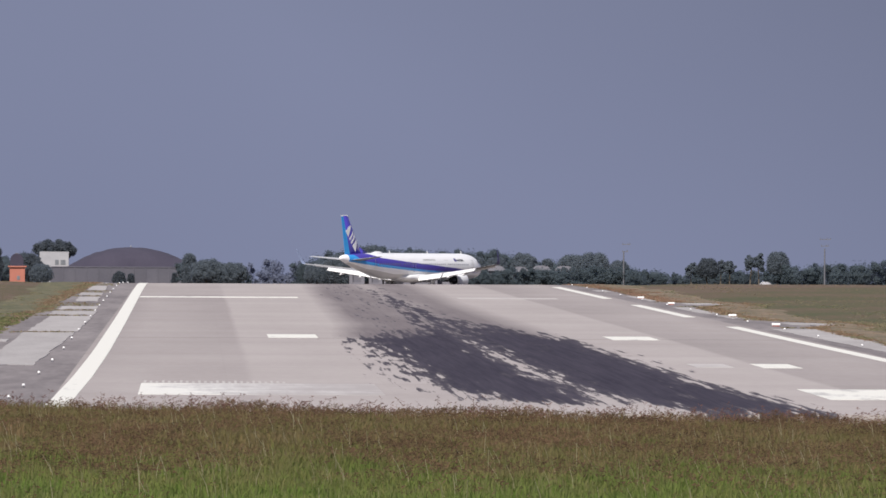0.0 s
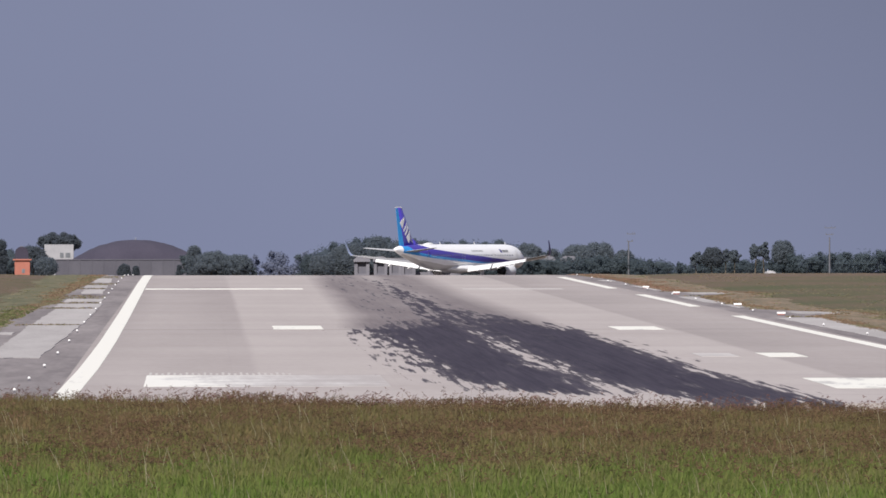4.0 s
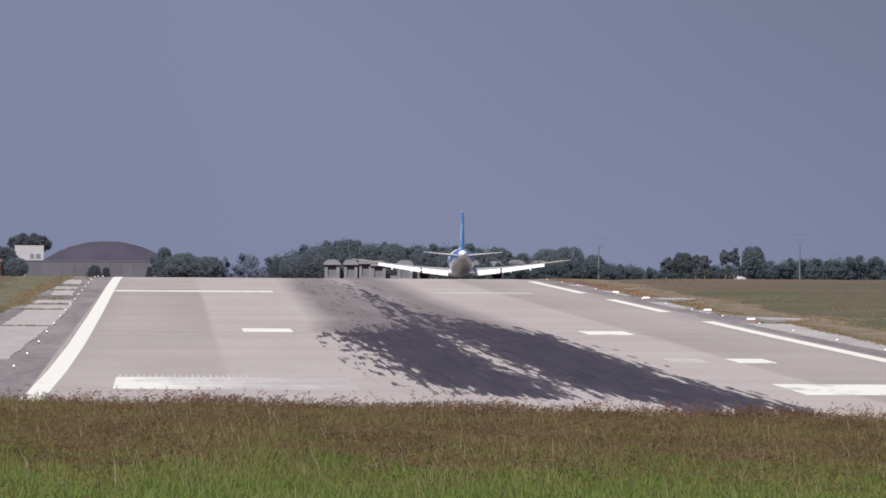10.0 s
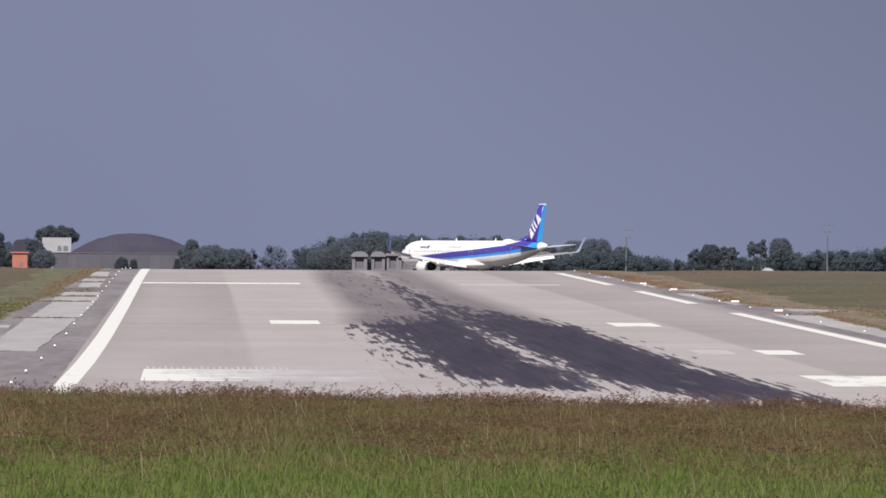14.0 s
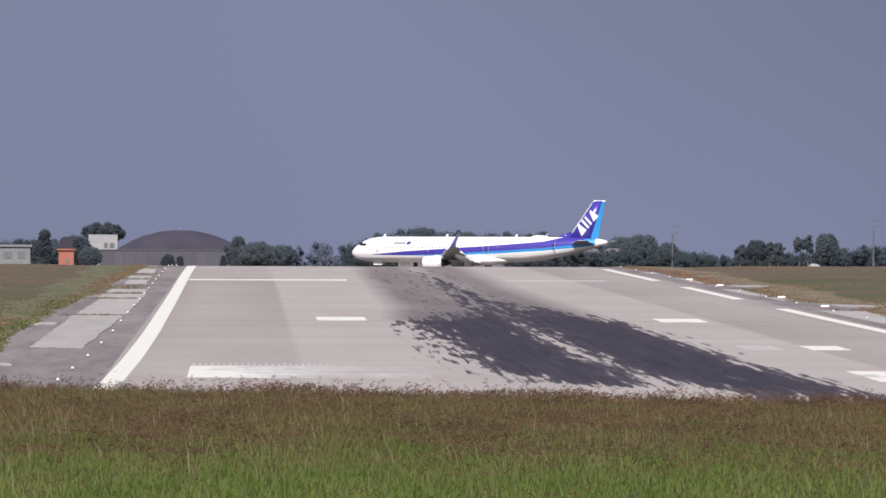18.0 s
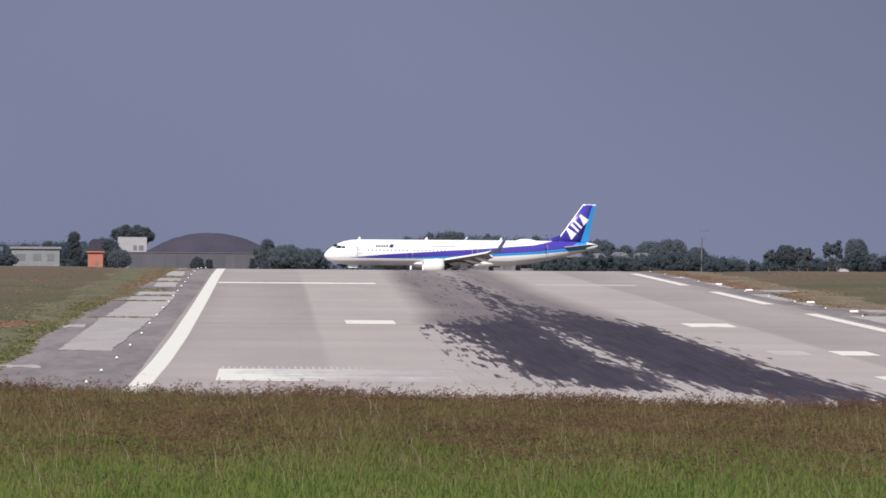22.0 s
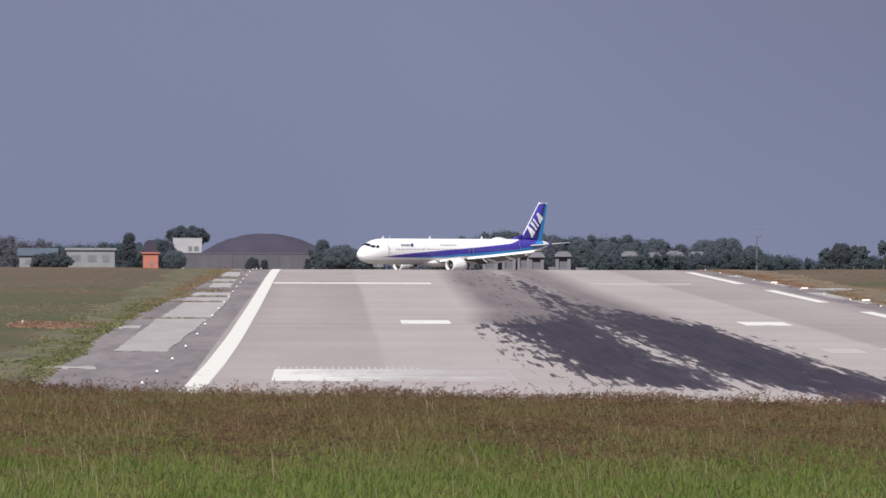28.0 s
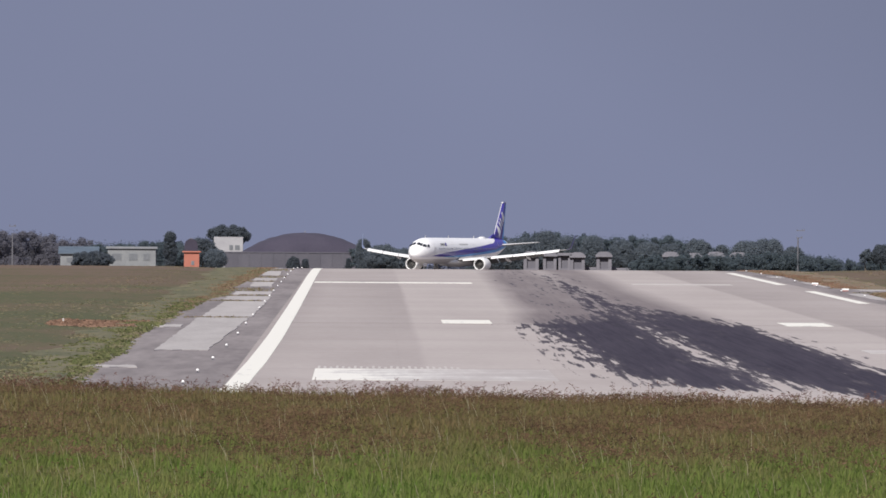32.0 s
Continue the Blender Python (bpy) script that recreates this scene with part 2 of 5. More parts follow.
    thin = math_node(n, l, "MULTIPLY", thin, ramp(n, l, mixed(n, l, 0.35, lump, thread), [(0.25, (0.66, 0.66, 0.66)), (0.7, (1.1, 1.1, 1.1))]))
    worn = math_node(n, l, "SUBTRACT", 1.0, film)
    base = mixed(n, l, math_node(n, l, "MULTIPLY", thin, worn), base, (0.100, 0.083, 0.092))
    # the cross joint at which the darkest rubber ends
    seam = math_node(n, l, "LESS_THAN", math_node(n, l, "ABSOLUTE", math_node(n, l, "SUBTRACT", math_node(n, l, "ADD", y, less_half(lump, 5.0)), 944.0)), 1.3)
    base = mixed(n, l, math_node(n, l, "MULTIPLY", seam, 0.38), base, (0.13, 0.12, 0.12))
    rubber = ramp(n, l, mixed(n, l, 0.5, streak, thread), [(0.35, (0.030, 0.027, 0.039)), (0.62, (0.062, 0.055, 0.071))])
    col = mixed(n, l, film, base, rubber)
    l.new(col, b.inputs["Base Color"])
    b.inputs["Roughness"].default_value = 0.85
    b.inputs["Specular IOR Level"].default_value = 0.05
    return m


def paint_material(name, wear):
    """White marking paint, worn through in streaks to the pavement below."""
    m, n, l, b = nodes_of(name)
    a = link_noise(n, l, 1.3, 6, (1, 0.06, 1), rough=0.7)
    g = link_noise(n, l, 0.25, 2, (1, 0.2, 1))
    f = mixed(n, l, 0.4, a, g)
    col = ramp(n, l, f, [(wear - 0.07, (0.34, 0.325, 0.315)), (wear + 0.07, (0.73, 0.715, 0.645))])
    l.new(col, b.inputs["Base Color"])
    b.inputs["Roughness"].default_value = 0.7
    return m


def aiming_paint():
    """White at its outer end, almost worn away towards the runway's middle."""
    m, n, l, b = nodes_of("aiming_point_paint")
    tc, sp = n.new("ShaderNodeTexCoord"), n.new("ShaderNodeSeparateXYZ")
    l.new(tc.outputs["Object"], sp.inputs[0])
    a = link_noise(n, l, 1.2, 6, (1, 0.05, 1), rough=0.7)
    k = math_node(n, l, "DIVIDE", math_node(n, l, "SUBTRACT", math_node(n, l, "ABSOLUTE", math_node(n, l, "SUBTRACT", sp.outputs[0], AXIS)), 8.0), 11.0)
    k = math_node(n, l, "ADD", k, math_node(n, l, "MULTIPLY", math_node(n, l, "SUBTRACT", a, 0.5), 0.9))
    wear = link_noise(n, l, 1.0, 4, (0.22, 0.16, 1), rough=0.6)
    k = math_node(n, l, "ADD", k, math_node(n, l, "MULTIPLY", math_node(n, l, "SUBTRACT", wear, 0.5), 1.5))
    l.new(ramp(n, l, k, [(0.1, (0.375, 0.342, 0.326)), (0.35, (0.425, 0.395, 0.378)), (0.62, (0.53, 0.51, 0.485)), (0.85, (0.70, 0.685, 0.63))]), b.inputs["Base Color"])
    b.inputs["Roughness"].default_value = 0.8
    return m


def ground_material():
    m, n, l, b = nodes_of("field_ground")
    a = link_noise(n, l, 0.05, 4, (1, 0.16, 1))
    c = link_noise(n, l, 1.6, 6, (1, 0.05, 1), rough=0.7)
    e = link_noise(n, l, 0.02, 2, (0.25, 1, 1))
    f = mixed(n, l, 0.34, mixed(n, l, 0.5, a, e), c)
    f = math_node(n, l, "ADD", math_node(n, l, "MULTIPLY", math_node(n, l, "SUBTRACT", f, 0.5), 1.7), 0.5)
    tc, sp = n.new("ShaderNodeTexCoord"), n.new("ShaderNodeSeparateXYZ")
    l.new(tc.outputs["Object"], sp.inputs[0])
    f = math_node(n, l, "ADD", f, math_node(n, l, "SUBTRACT", math_node(n, l, "MULTIPLY", ramp(n, l, math_node(n, l, "DIVIDE", sp.outputs[1], 2000.0), [(0.56, (0, 0, 0)), (0.80, (1, 1, 1))]), 0.19), 0.09))
    col = ramp(n, l, f, [(0.36, (0.088, 0.092, 0.054)), (0.46, (0.110, 0.098, 0.063)), (0.53, (0.120, 0.098, 0.067)), (0.62, (0.138, 0.103, 0.080))])
    l.new(col, b.inputs["Base Color"])
    b.inputs["Roughness"].default_value = 0.95
    b.inputs["Specular IOR Level"].default_value = 0.05
    bumped(n, l, b, c, 0.25, 0.2)
    return m


M_RUNWAY = runway_material()
M_STRIPE = paint_material("stripe_paint", 0.31)
M_MARK = paint_material("marking_paint", 0.40)
M_AIM = aiming_paint()
M_GROUND = ground_material()
M_ASPHALT = surface("shoulder_asphalt", (0.136, 0.118, 0.117), (0.262, 0.233, 0.226), 0.30, 0.9, bump=0.2, stretch=(1, 0.05, 1), fine=6.0)
M_SLAB = surface("slab_concrete", (0.315, 0.292, 0.280), (0.42, 0.395, 0.38), 0.35, 0.9, stretch=(1, 0.08, 1), vary=0.15)
M_STALK = islands("grass_stalk", [(0.12, 0.18, 0.04), (0.16, 0.21, 0.055), (0.21, 0.235, 0.085), (0.29, 0.285, 0.13)], 0.8, 0.5, [(0.15, 0.135, 0.060), (0.185, 0.155, 0.075), (0.22, 0.175, 0.095), (0.30, 0.25, 0.14)], (340.0, 470.0), 0.5, 0.72)
M_BLADE = islands("grass_blade", [(0.105, 0.185, 0.030), (0.145, 0.218, 0.044), (0.195, 0.238, 0.062), (0.250, 0.255, 0.090)], 0.8, 0.5, [(0.128, 0.142, 0.044), (0.175, 0.158, 0.058), (0.222, 0.162, 0.078), (0.280, 0.182, 0.104)], (350.0, 480.0), 0.45, 0.82)
# The darkest tone paints in seed heads that lie in shade.
M_HEAD = islands("grass_seed_head", [(0.034, 0.022, 0.014), (0.090, 0.056, 0.033), (0.130, 0.082, 0.048), (0.19, 0.125, 0.075)], 0.9, 0.3, noise_size=0.4)
M_PLUME = islands("grass_plume", [(0.085, 0.043, 0.036), (0.125, 0.066, 0.056), (0.165, 0.092, 0.078), (0.22, 0.135, 0.110)], 0.9, 0.3, noise_size=0.4)
M_FIELD = islands("field_grass", [(0.200, 0.215, 0.112), (0.240, 0.235, 0.130), (0.285, 0.250, 0.155), (0.330, 0.270, 0.185)], 0.9, 0.45, noise_size=0.08)
M_TUSSOCK = islands("tussock_leaf", [(0.150, 0.180, 0.072), (0.185, 0.205, 0.085), (0.225, 0.225, 0.108), (0.270, 0.245, 0.130)], 0.85, 0.5, noise_size=0.3)
M_RUST = islands("rusty_weed", [(0.265, 0.165, 0.115), (0.300, 0.188, 0.132), (0.34, 0.215, 0.155)], 0.9, 0.35)
M_DRY = islands("dry_weed", [(0.225, 0.160, 0.102), (0.265, 0.184, 0.120), (0.31, 0.216, 0.144)], 0.9, 0.35)
# Blue-grey mixed into these tree leaf colours stands for distance haze.
M_LEAF = islands("belt_leaf_hazed", [(0.098, 0.126, 0.146), (0.107, 0.136, 0.154), (0.116, 0.145, 0.161)], 0.9, 0.5, noise_size=0.2, airy=0.32)
# Lighter than the belts' leaf, to make up for the crowns' self-shading.
M_CROWN = islands("tree_leaf_lightened", [(0.150, 0.180, 0.212), (0.162, 0.192, 0.222), (0.174, 0.203, 0.232)], 0.9, 0.5, noise_size=0.2, airy=0.34)
M_PINE = islands("pine_needles_hazed", [(0.108, 0.128, 0.154), (0.118, 0.138, 0.162), (0.128, 0.148, 0.170)], 0.9, 0.5, airy=0.28)
M_FARLEAF = islands("far_wood_leaf_hazed", [(0.200, 0.224, 0.306), (0.210, 0.234, 0.316), (0.220, 0.244, 0.326)], 0.9, 0.5, airy=0.2)
M_BARK = surface("bark", (0.05, 0.04, 0.03), (0.12, 0.095, 0.07), 1.5, 0.95)
M_CONCRETE = surface("old_concrete", (0.148, 0.144, 0.170), (0.196, 0.190, 0.214), 0.9, 0.9, vary=0.12)
M_CAP = surface("weathered_cap", (0.155, 0.152, 0.176), (0.205, 0.200, 0.226), 0.9, 0.9, vary=0.12)
M_WHITEWALL = surface("white_render", (0.30, 0.30, 0.32), (0.39, 0.385, 0.40), 0.5, 0.85)
M_GREYWALL = surface("grey_cladding", (0.165, 0.175, 0.19), (0.25, 0.26, 0.265), 0.5, 0.7)
M_ROOF = surface("grey_roof", (0.16, 0.17, 0.19), (0.24, 0.25, 0.27), 0.8, 0.6)
M_BLUEROOF = surface("blue_green_roof", (0.070, 0.095, 0.125), (0.10, 0.13, 0.16), 0.8, 0.6)
M_ORANGE = surface("orange_paint", (0.34, 0.115, 0.080), (0.41, 0.150, 0.105), 0.8, 0.6)
M_YELLOW = surface("yellow_paint", (0.75, 0.48, 0.02), (0.85, 0.56, 0.04), 1.5, 0.5)
M_WHITE = surface("white_paint", (0.74, 0.74, 0.73), (0.82, 0.82, 0.81), 1.0, 0.45, bump=0.0)
M_RED = surface("red_paint", (0.45, 0.10, 0.07), (0.55, 0.15, 0.10), 2.0, 0.5, bump=0.0)
M_GLASSY = surface("dark_glazing", (0.010, 0.012, 0.018), (0.03, 0.035, 0.045), 2.0, 0.12, bump=0.0)
M_STEEL = surface("galvanised_steel", (0.20, 0.20, 0.21), (0.32, 0.32, 0.33), 2.0, 0.5, 0.6)
M_MOUND = surface("mound_turf", (0.038, 0.034, 0.054), (0.054, 0.048, 0.071), 0.25, 0.95, bump=0.3, distance=0.12)
# Far window panes: haze is mixed into the colour; also used for title bars.
M_DULLPANE = surface("dull_glazing", (0.13, 0.14, 0.155), (0.18, 0.19, 0.205), 2.0, 0.4, bump=0.0)
M_POLE = surface("weathered_pole", (0.10, 0.10, 0.115), (0.15, 0.15, 0.165), 2.0, 0.8)
M_STRAW = islands("dry_straw", [(0.38, 0.34, 0.20), (0.46, 0.42, 0.27), (0.52, 0.48, 0.33)], 0.8, 0.4)
M_FADED = surface("faded_marking_paint", (0.415, 0.385, 0.368), (0.50, 0.472, 0.45), 0.6, 0.8, bump=0.0, stretch=(1, 0.15, 1))
# Distance haze is painted into the hill's leaf colour too.
M_HILL = islands("hill_leaf_hazed", [(0.150, 0.152, 0.185), (0.160, 0.160, 0.192), (0.172, 0.168, 0.200)], 0.9, 0.5, airy=0.32)
M_BLASTWALL = surface("weathered_concrete", (0.080, 0.078, 0.098), (0.108, 0.105, 0.126), 0.3, 0.9, vary=0.10)
# The bays' inner shade, softened by haze, is put into this colour.
M_OPENING = surface("opening_painted_shade", (0.120, 0.117, 0.140), (0.150, 0.146, 0.168), 0.8, 0.9)
M_DULLDRY = islands("dull_dry_grass", [(0.210, 0.180, 0.110), (0.250, 0.200, 0.132), (0.300, 0.228, 0.156)], 0.9, 0.4, noise_size=0.08)
M_VERGE_EAST = surface("dry_verge", (0.098, 0.090, 0.050), (0.245, 0.172, 0.114), 0.7, 0.95, fine=5.0, stretch=(1, 0.10, 1), bump=0.5, distance=0.1)
M_VERGE_WEST = surface("olive_verge", (0.058, 0.068, 0.030), (0.165, 0.140, 0.076), 0.7, 0.95, fine=5.0, stretch=(1, 0.10, 1), bump=0.5, distance=0.1)
M_WINGLET = surface("winglet_paint", (0.085, 0.095, 0.22), (0.11, 0.125, 0.27), 1.0, 0.35, bump=0.0)


# ---- builders ----
def bm_object(name, bm, material, parent=None, label="", smooth=False):
    me = bpy.data.meshes.new(name)
    bm.to_mesh(me)
    bm.free()
    for mat in material if isinstance(material, (list, tuple)) else (material,):
        me.materials.append(mat)
    if smooth:
        for p in me.polygons:
            p.use_smooth = True
    ob = new(name, me)
    ob.parent = parent
    if label:
        tagged(ob, label)
    return ob


def part(name, bm, material, parent, label="", smooth=False):
    return bm_object(name, bm, material, parent, label, smooth)


def thing(name, m, label, category, group="", kind=""):
    e = new(name)
    e.matrix_world = m
    return tagged(e, label, category, group, kind)


def raw_object(name, verts, faces, material, parent=None):
    me = bpy.data.meshes.new(name)
    me.from_pydata(verts, [], faces)
    me.materials.append(material)
    me.update()
    ob = new(name, me)
    ob.parent = parent
    return ob


def box(bm, x0, x1, y0, y1, z0, z1, bevel=0.0):
    c = bmesh.ops.create_cube(bm, size=1)["verts"]
    for v in c:
        v.co = Vector(((x0 + x1) / 2 + v.co.x * (x1 - x0), (y0 + y1) / 2 + v.co.y * (y1 - y0), (z0 + z1) / 2 + v.co.z * (z1 - z0)))
    if bevel:
        bmesh.ops.bevel(bm, geom=list({e for v in c for e in v.link_edges}), offset=bevel, segments=2, affect="EDGES", profile=0.5)


def boxed(*a, bevel=0.0):
    bm = bmesh.new()
    box(bm, *a, bevel=bevel)
    return bm


def tube(bm, a, b, r0, r1, seg=10, caps=True):
    a, b = Vector(a), Vector(b)
    q = (b - a).to_track_quat("Z", "Y").to_matrix()
    rings = []
    for p, r in ((a, r0), (b, r1)):
        rings.append([bm.verts.new(p + q @ Vector((r * math.cos(2 * math.pi * i / seg), r * math.sin(2 * math.pi * i / seg), 0))) for i in range(seg)])
    for i in range(seg):
        bm.faces.new((rings[0][i], rings[0][(i + 1) % seg], rings[1][(i + 1) % seg], rings[1][i]))
    if caps:
        bm.faces.new(rings[0][::-1])
        bm.faces.new(rings[1])


def loft(bm, rings, caps=True):
    """Skin over rings of points, all with the same count."""
    vs = [[bm.verts.new(p) for p in r] for r in rings]
    k = len(vs[0])
    for a, b in zip(vs, vs[1:]):
        for i in range(k):
            bm.faces.new((a[i], a[(i + 1) % k], b[(i + 1) % k], b[i]))
    if caps:
        bm.faces.new(vs[0][::-1])
        bm.faces.new(vs[-1])
    bmesh.ops.recalc_face_normals(bm, faces=bm.faces)


# ---- the lie of the land ----
SLOPE = 0.0048
CREST = 1618.0


def runway_z(y):
    """Height along the runway: level before its end, a steady climb, a rounded crest and a slight fall beyond."""
    if y < 590:
        return 0.93
    z_up = 1.03 + SLOPE * (y - 624)
    if y < CREST - 60:
        return max(0.93, z_up)
    if y < CREST + 60:
        d = y - (CREST - 60)
        return 1.03 + SLOPE * (CREST - 60 - 624) + SLOPE * d - (SLOPE + 0.0021) * d * d / 240
    top = 1.03 + SLOPE * (CREST - 60 - 624) + SLOPE * 120 - (SLOPE + 0.0021) * 60
    if y < 2400:
        return top - 0.0021 * (y - CREST - 60)
    return top - 0.0021 * (2340 - CREST) - 0.0001 * (y - 2400)


def ease(a, b, t):
    t = min(1, max(0, (t - a) / (b - a)))
    return t * t * (3 - 2 * t)


def land_z(x, y):
    """The field lies a little higher than the pavement on both sides, and dips under it."""
    z = runway_z(y)
    out = max(-14.5 - x, x - 47.5)
    if y > 603:
        z += 0.22 * ease(0, 8, out) * ease(620, 900, y) * (1 - ease(1900, 2300, y) * 0.5) - 0.06
        if -14 < x < 47:
            z -= 0.04
    if y < 620:
        z -= (0.13 + 0.0165 * max(-20, min(45, x - 5))) * ease(250, 590, y) * (1 - ease(600, 607, y))
    if y < 150:
        z += 3.9 * (1 - ease(8, 75, y))      # the bank on which the camera stands
    return z


def ground():
    xs = [-2500, -1500, -800, -400, -200, -120, -80, -60, -45, -35, -28, -22, -18, -14.5, -13, 0, 16, 32, 46, 47.5, 52, 56, 62, 70, 80, 95, 120, 160, 220, 400, 800, 1500, 2500]
    ys = [-300, -100, -40, 0, 8, 16, 24, 32, 40, 50, 60, 70, 80, 100, 150, 200, 250] + list(range(280, 640, 20)) + list(range(640, 2400, 30)) + [2400, 2600, 2900, 3300, 3800, 4400, 4900]
    verts, faces = [], []
    for y in ys:
        for x in xs:
            rough = 0.05 * noise.noise((x * 0.05, y * 0.01, 3)) if (x < -14 or x > 47) and y > 640 else 0
            verts.append((x, y, land_z(x, y) + rough))
    w = len(xs)
    for j in range(len(ys) - 1):
        for i in range(w - 1):
            a = j * w + i
            faces.append((a, a + 1, a + w + 1, a + w))
    g = raw_object("ground", verts, faces, M_GROUND)
    for p in g.data.polygons:
        p.use_smooth = True
    tagged(g, "grassy airfield ground, olive and brown", "ground", kind="structure")


def strip(x0, x1, y0, y1, lift, step=30, thick=0.04, shift=None):
    """A thin sheet of pavement or paint that follows the runway's rise."""
    bm = bmesh.new()
    k = max(1, int((y1 - y0) / step))
    top, low = [], []
    for i in range(k + 1):
        y = y0 + (y1 - y0) * i / k
        z = runway_z(y) + lift
        s = shift(y) if shift else 0
        top.append((bm.verts.new((x0 + s, y, z)), bm.verts.new((x1 + s, y, z))))
        low.append((bm.verts.new((x0 + s, y, z - thick)), bm.verts.new((x1 + s, y, z - thick))))
    for i in range(k):
        bm.faces.new((top[i][0], top[i][1], top[i + 1][1], top[i + 1][0]))
        bm.faces.new((low[i][0], top[i][0], top[i + 1][0], low[i + 1][0]))
        bm.faces.new((top[i][1], low[i][1], low[i + 1][1], top[i + 1][1]))
    bm.faces.new((low[0][0], low[0][1], top[0][1], top[0][0]))
    bm.faces.new((top[k][0], top[k][1], low[k][1], low[k][0]))
    return bm


def bow(y):
    """The west edge was laid out by hand: it wanders a little from the straight."""
    pts = ((600, -0.32), (657, -0.14), (722, 0.05), (800, 0.13), (864, 0.17), (1075, 0.12), (1450, -0.08), (2600, 0.0))
    for (a, p), (b, q) in zip(pts, pts[1:]):
        if y <= b:
            return p + (q - p) * ease(a, b, y) if b < 700 else p + (q - p) * (y - a) / (b - a)
    return 0.0


def runway():
    rw = bm_object("runway", strip(AXIS - HALF - 0.6, AXIS + HALF + 0.6, 603, 2440, 0.0, 20, 0.9), M_RUNWAY)
    tagged(rw, "worn grey concrete runway with black tyre rubber", "runway", kind="structure")
    # turning pad at the far end
    bm = strip(AXIS + HALF + 0.6, 84, 2300, 2440, 0.0, 20)
    tagged(bm_object("turning_pad", bm, M_ASPHALT), "grey asphalt turning pad beside the runway", "pavement", kind="structure")
    for x0, x1, nm in ((-13.2, AXIS - HALF - 0.6, "west"), (AXIS + HALF + 0.6, 45.6, "east")):
        sh = bm_object("shoulder_" + nm, strip(x0, x1, 603, 2300, -0.004, 20, 0.85), M_ASPHALT)
        tagged(sh, "dark asphalt shoulder beside the runway", "pavement", kind="structure")
    # markings
    marks = []

    def mark(name, x0, x1, y0, y1, mat, label, shift=None):
        ob = bm_object(name, strip(x0, x1, y0, y1, 0.012, 20, 0.012, shift), mat, None)
        marks.append(tagged(ob, label, "road marking", kind="structure"))
    mark("side_stripe", -6.02, -5.06, 604, 2300, M_STRIPE, "white painted side stripe along the runway", bow)
    for y0, y1 in ((604, 1048), (1138, 1278), (1366, 1560), (1640, 2300)):
        mark("side_stripe", 37.95, 38.85, y0, y1, M_STRIPE, "white painted side stripe, broken at a crossing", lambda y: 0.55 * (1 - ease(600, 1000, y)))
    mark("touchdown_bar", AXIS - 11.8, AXIS - 8.6, 945, 970, M_MARK, "white painted touchdown bar")
    mark("touchdown_bar", AXIS + 10.2, AXIS + 13.2, 939, 963, M_MARK, "white painted touchdown bar")
    mark("aiming_point", AXIS - 19.1, AXIS - 8.0, 658, 700, M_AIM, "white aiming point marking, worn towards the middle")
    for i in range(24):
        # stubs left of older paint at its far edge
        mark("paint_stub", AXIS - 19.0 + i * 0.29, AXIS - 18.88 + i * 0.29, 702, 711 - (i % 3) * 2, M_FADED, "narrow stub of faded white paint")
    mark("aiming_point", AXIS + 11.6, AXIS + 20.8, 650, 687, M_MARK, "white aiming point marking")
    mark("touchdown_band", AXIS - 21.6, AXIS - 7.0, 1356, 1371, M_MARK, "thin white touchdown bars before the crest")
    mark("touchdown_band", AXIS + 7.8, AXIS + 17.0, 1354, 1366, M_FADED, "thin worn touchdown bars before the crest")
    mark("touchdown_bar", AXIS + 10.1, AXIS + 12.1, 780, 797, M_FADED, "worn white touchdown bar")
    mark("touchdown_bar", AXIS + 13.6, AXIS + 15.65, 778, 798, M_MARK, "white painted touchdown bar")
    return rw


def place(bearing, d, z=None):
    """A point at a bearing (mrad right of the runway axis) and a range."""
    x = d * bearing / 1000
    return (x, d, land_z(x, d) if z is None else z)


ground()
RW = runway()


def slabs(name, quads, seed):
    """Pale concrete slabs: each given by its near and far end and its two sides at both."""
    rnd = random.Random(seed)
    root = thing(name, Matrix.Identity(4), "pale cracked concrete slabs beside the runway edge", "pavement", kind="structure")
    for y0, y1, w0, e0, w1, e1 in quads:
        bm = bmesh.new()
        k = max(2, int((y1 - y0) / 7))
        a, b = [], []
        for i in range(k + 1):
            u = i / k
            y = y0 + (y1 - y0) * u
            z = runway_z(y) + 0.03
            a.append((w0 + (w1 - w0) * u + rnd.uniform(-0.10, 0.10), y, z))
            b.append((e0 + (e1 - e0) * u + rnd.uniform(-0.08, 0.10), y, z))
        # broken near and far ends
        far = [(a[-1][0] + (b[-1][0] - a[-1][0]) * q / 6, y1 + rnd.uniform(-3, 2), a[-1][2]) for q in range(1, 6)]
        near = [(b[0][0] + (a[0][0] - b[0][0]) * q / 6, y0 + rnd.uniform(-2, 3), a[0][2]) for q in range(1, 6)]
        top = bm.faces.new([bm.verts.new(p) for p in a + far + b[::-1] + near])
        ext = bmesh.ops.extrude_face_region(bm, geom=[top])["geom"]
        for v in ext:
            if isinstance(v, bmesh.types.BMVert):
                v.co.z -= 0.06
        bmesh.ops.recalc_face_normals(bm, faces=bm.faces)
        part("slab", bm, M_SLAB, root)


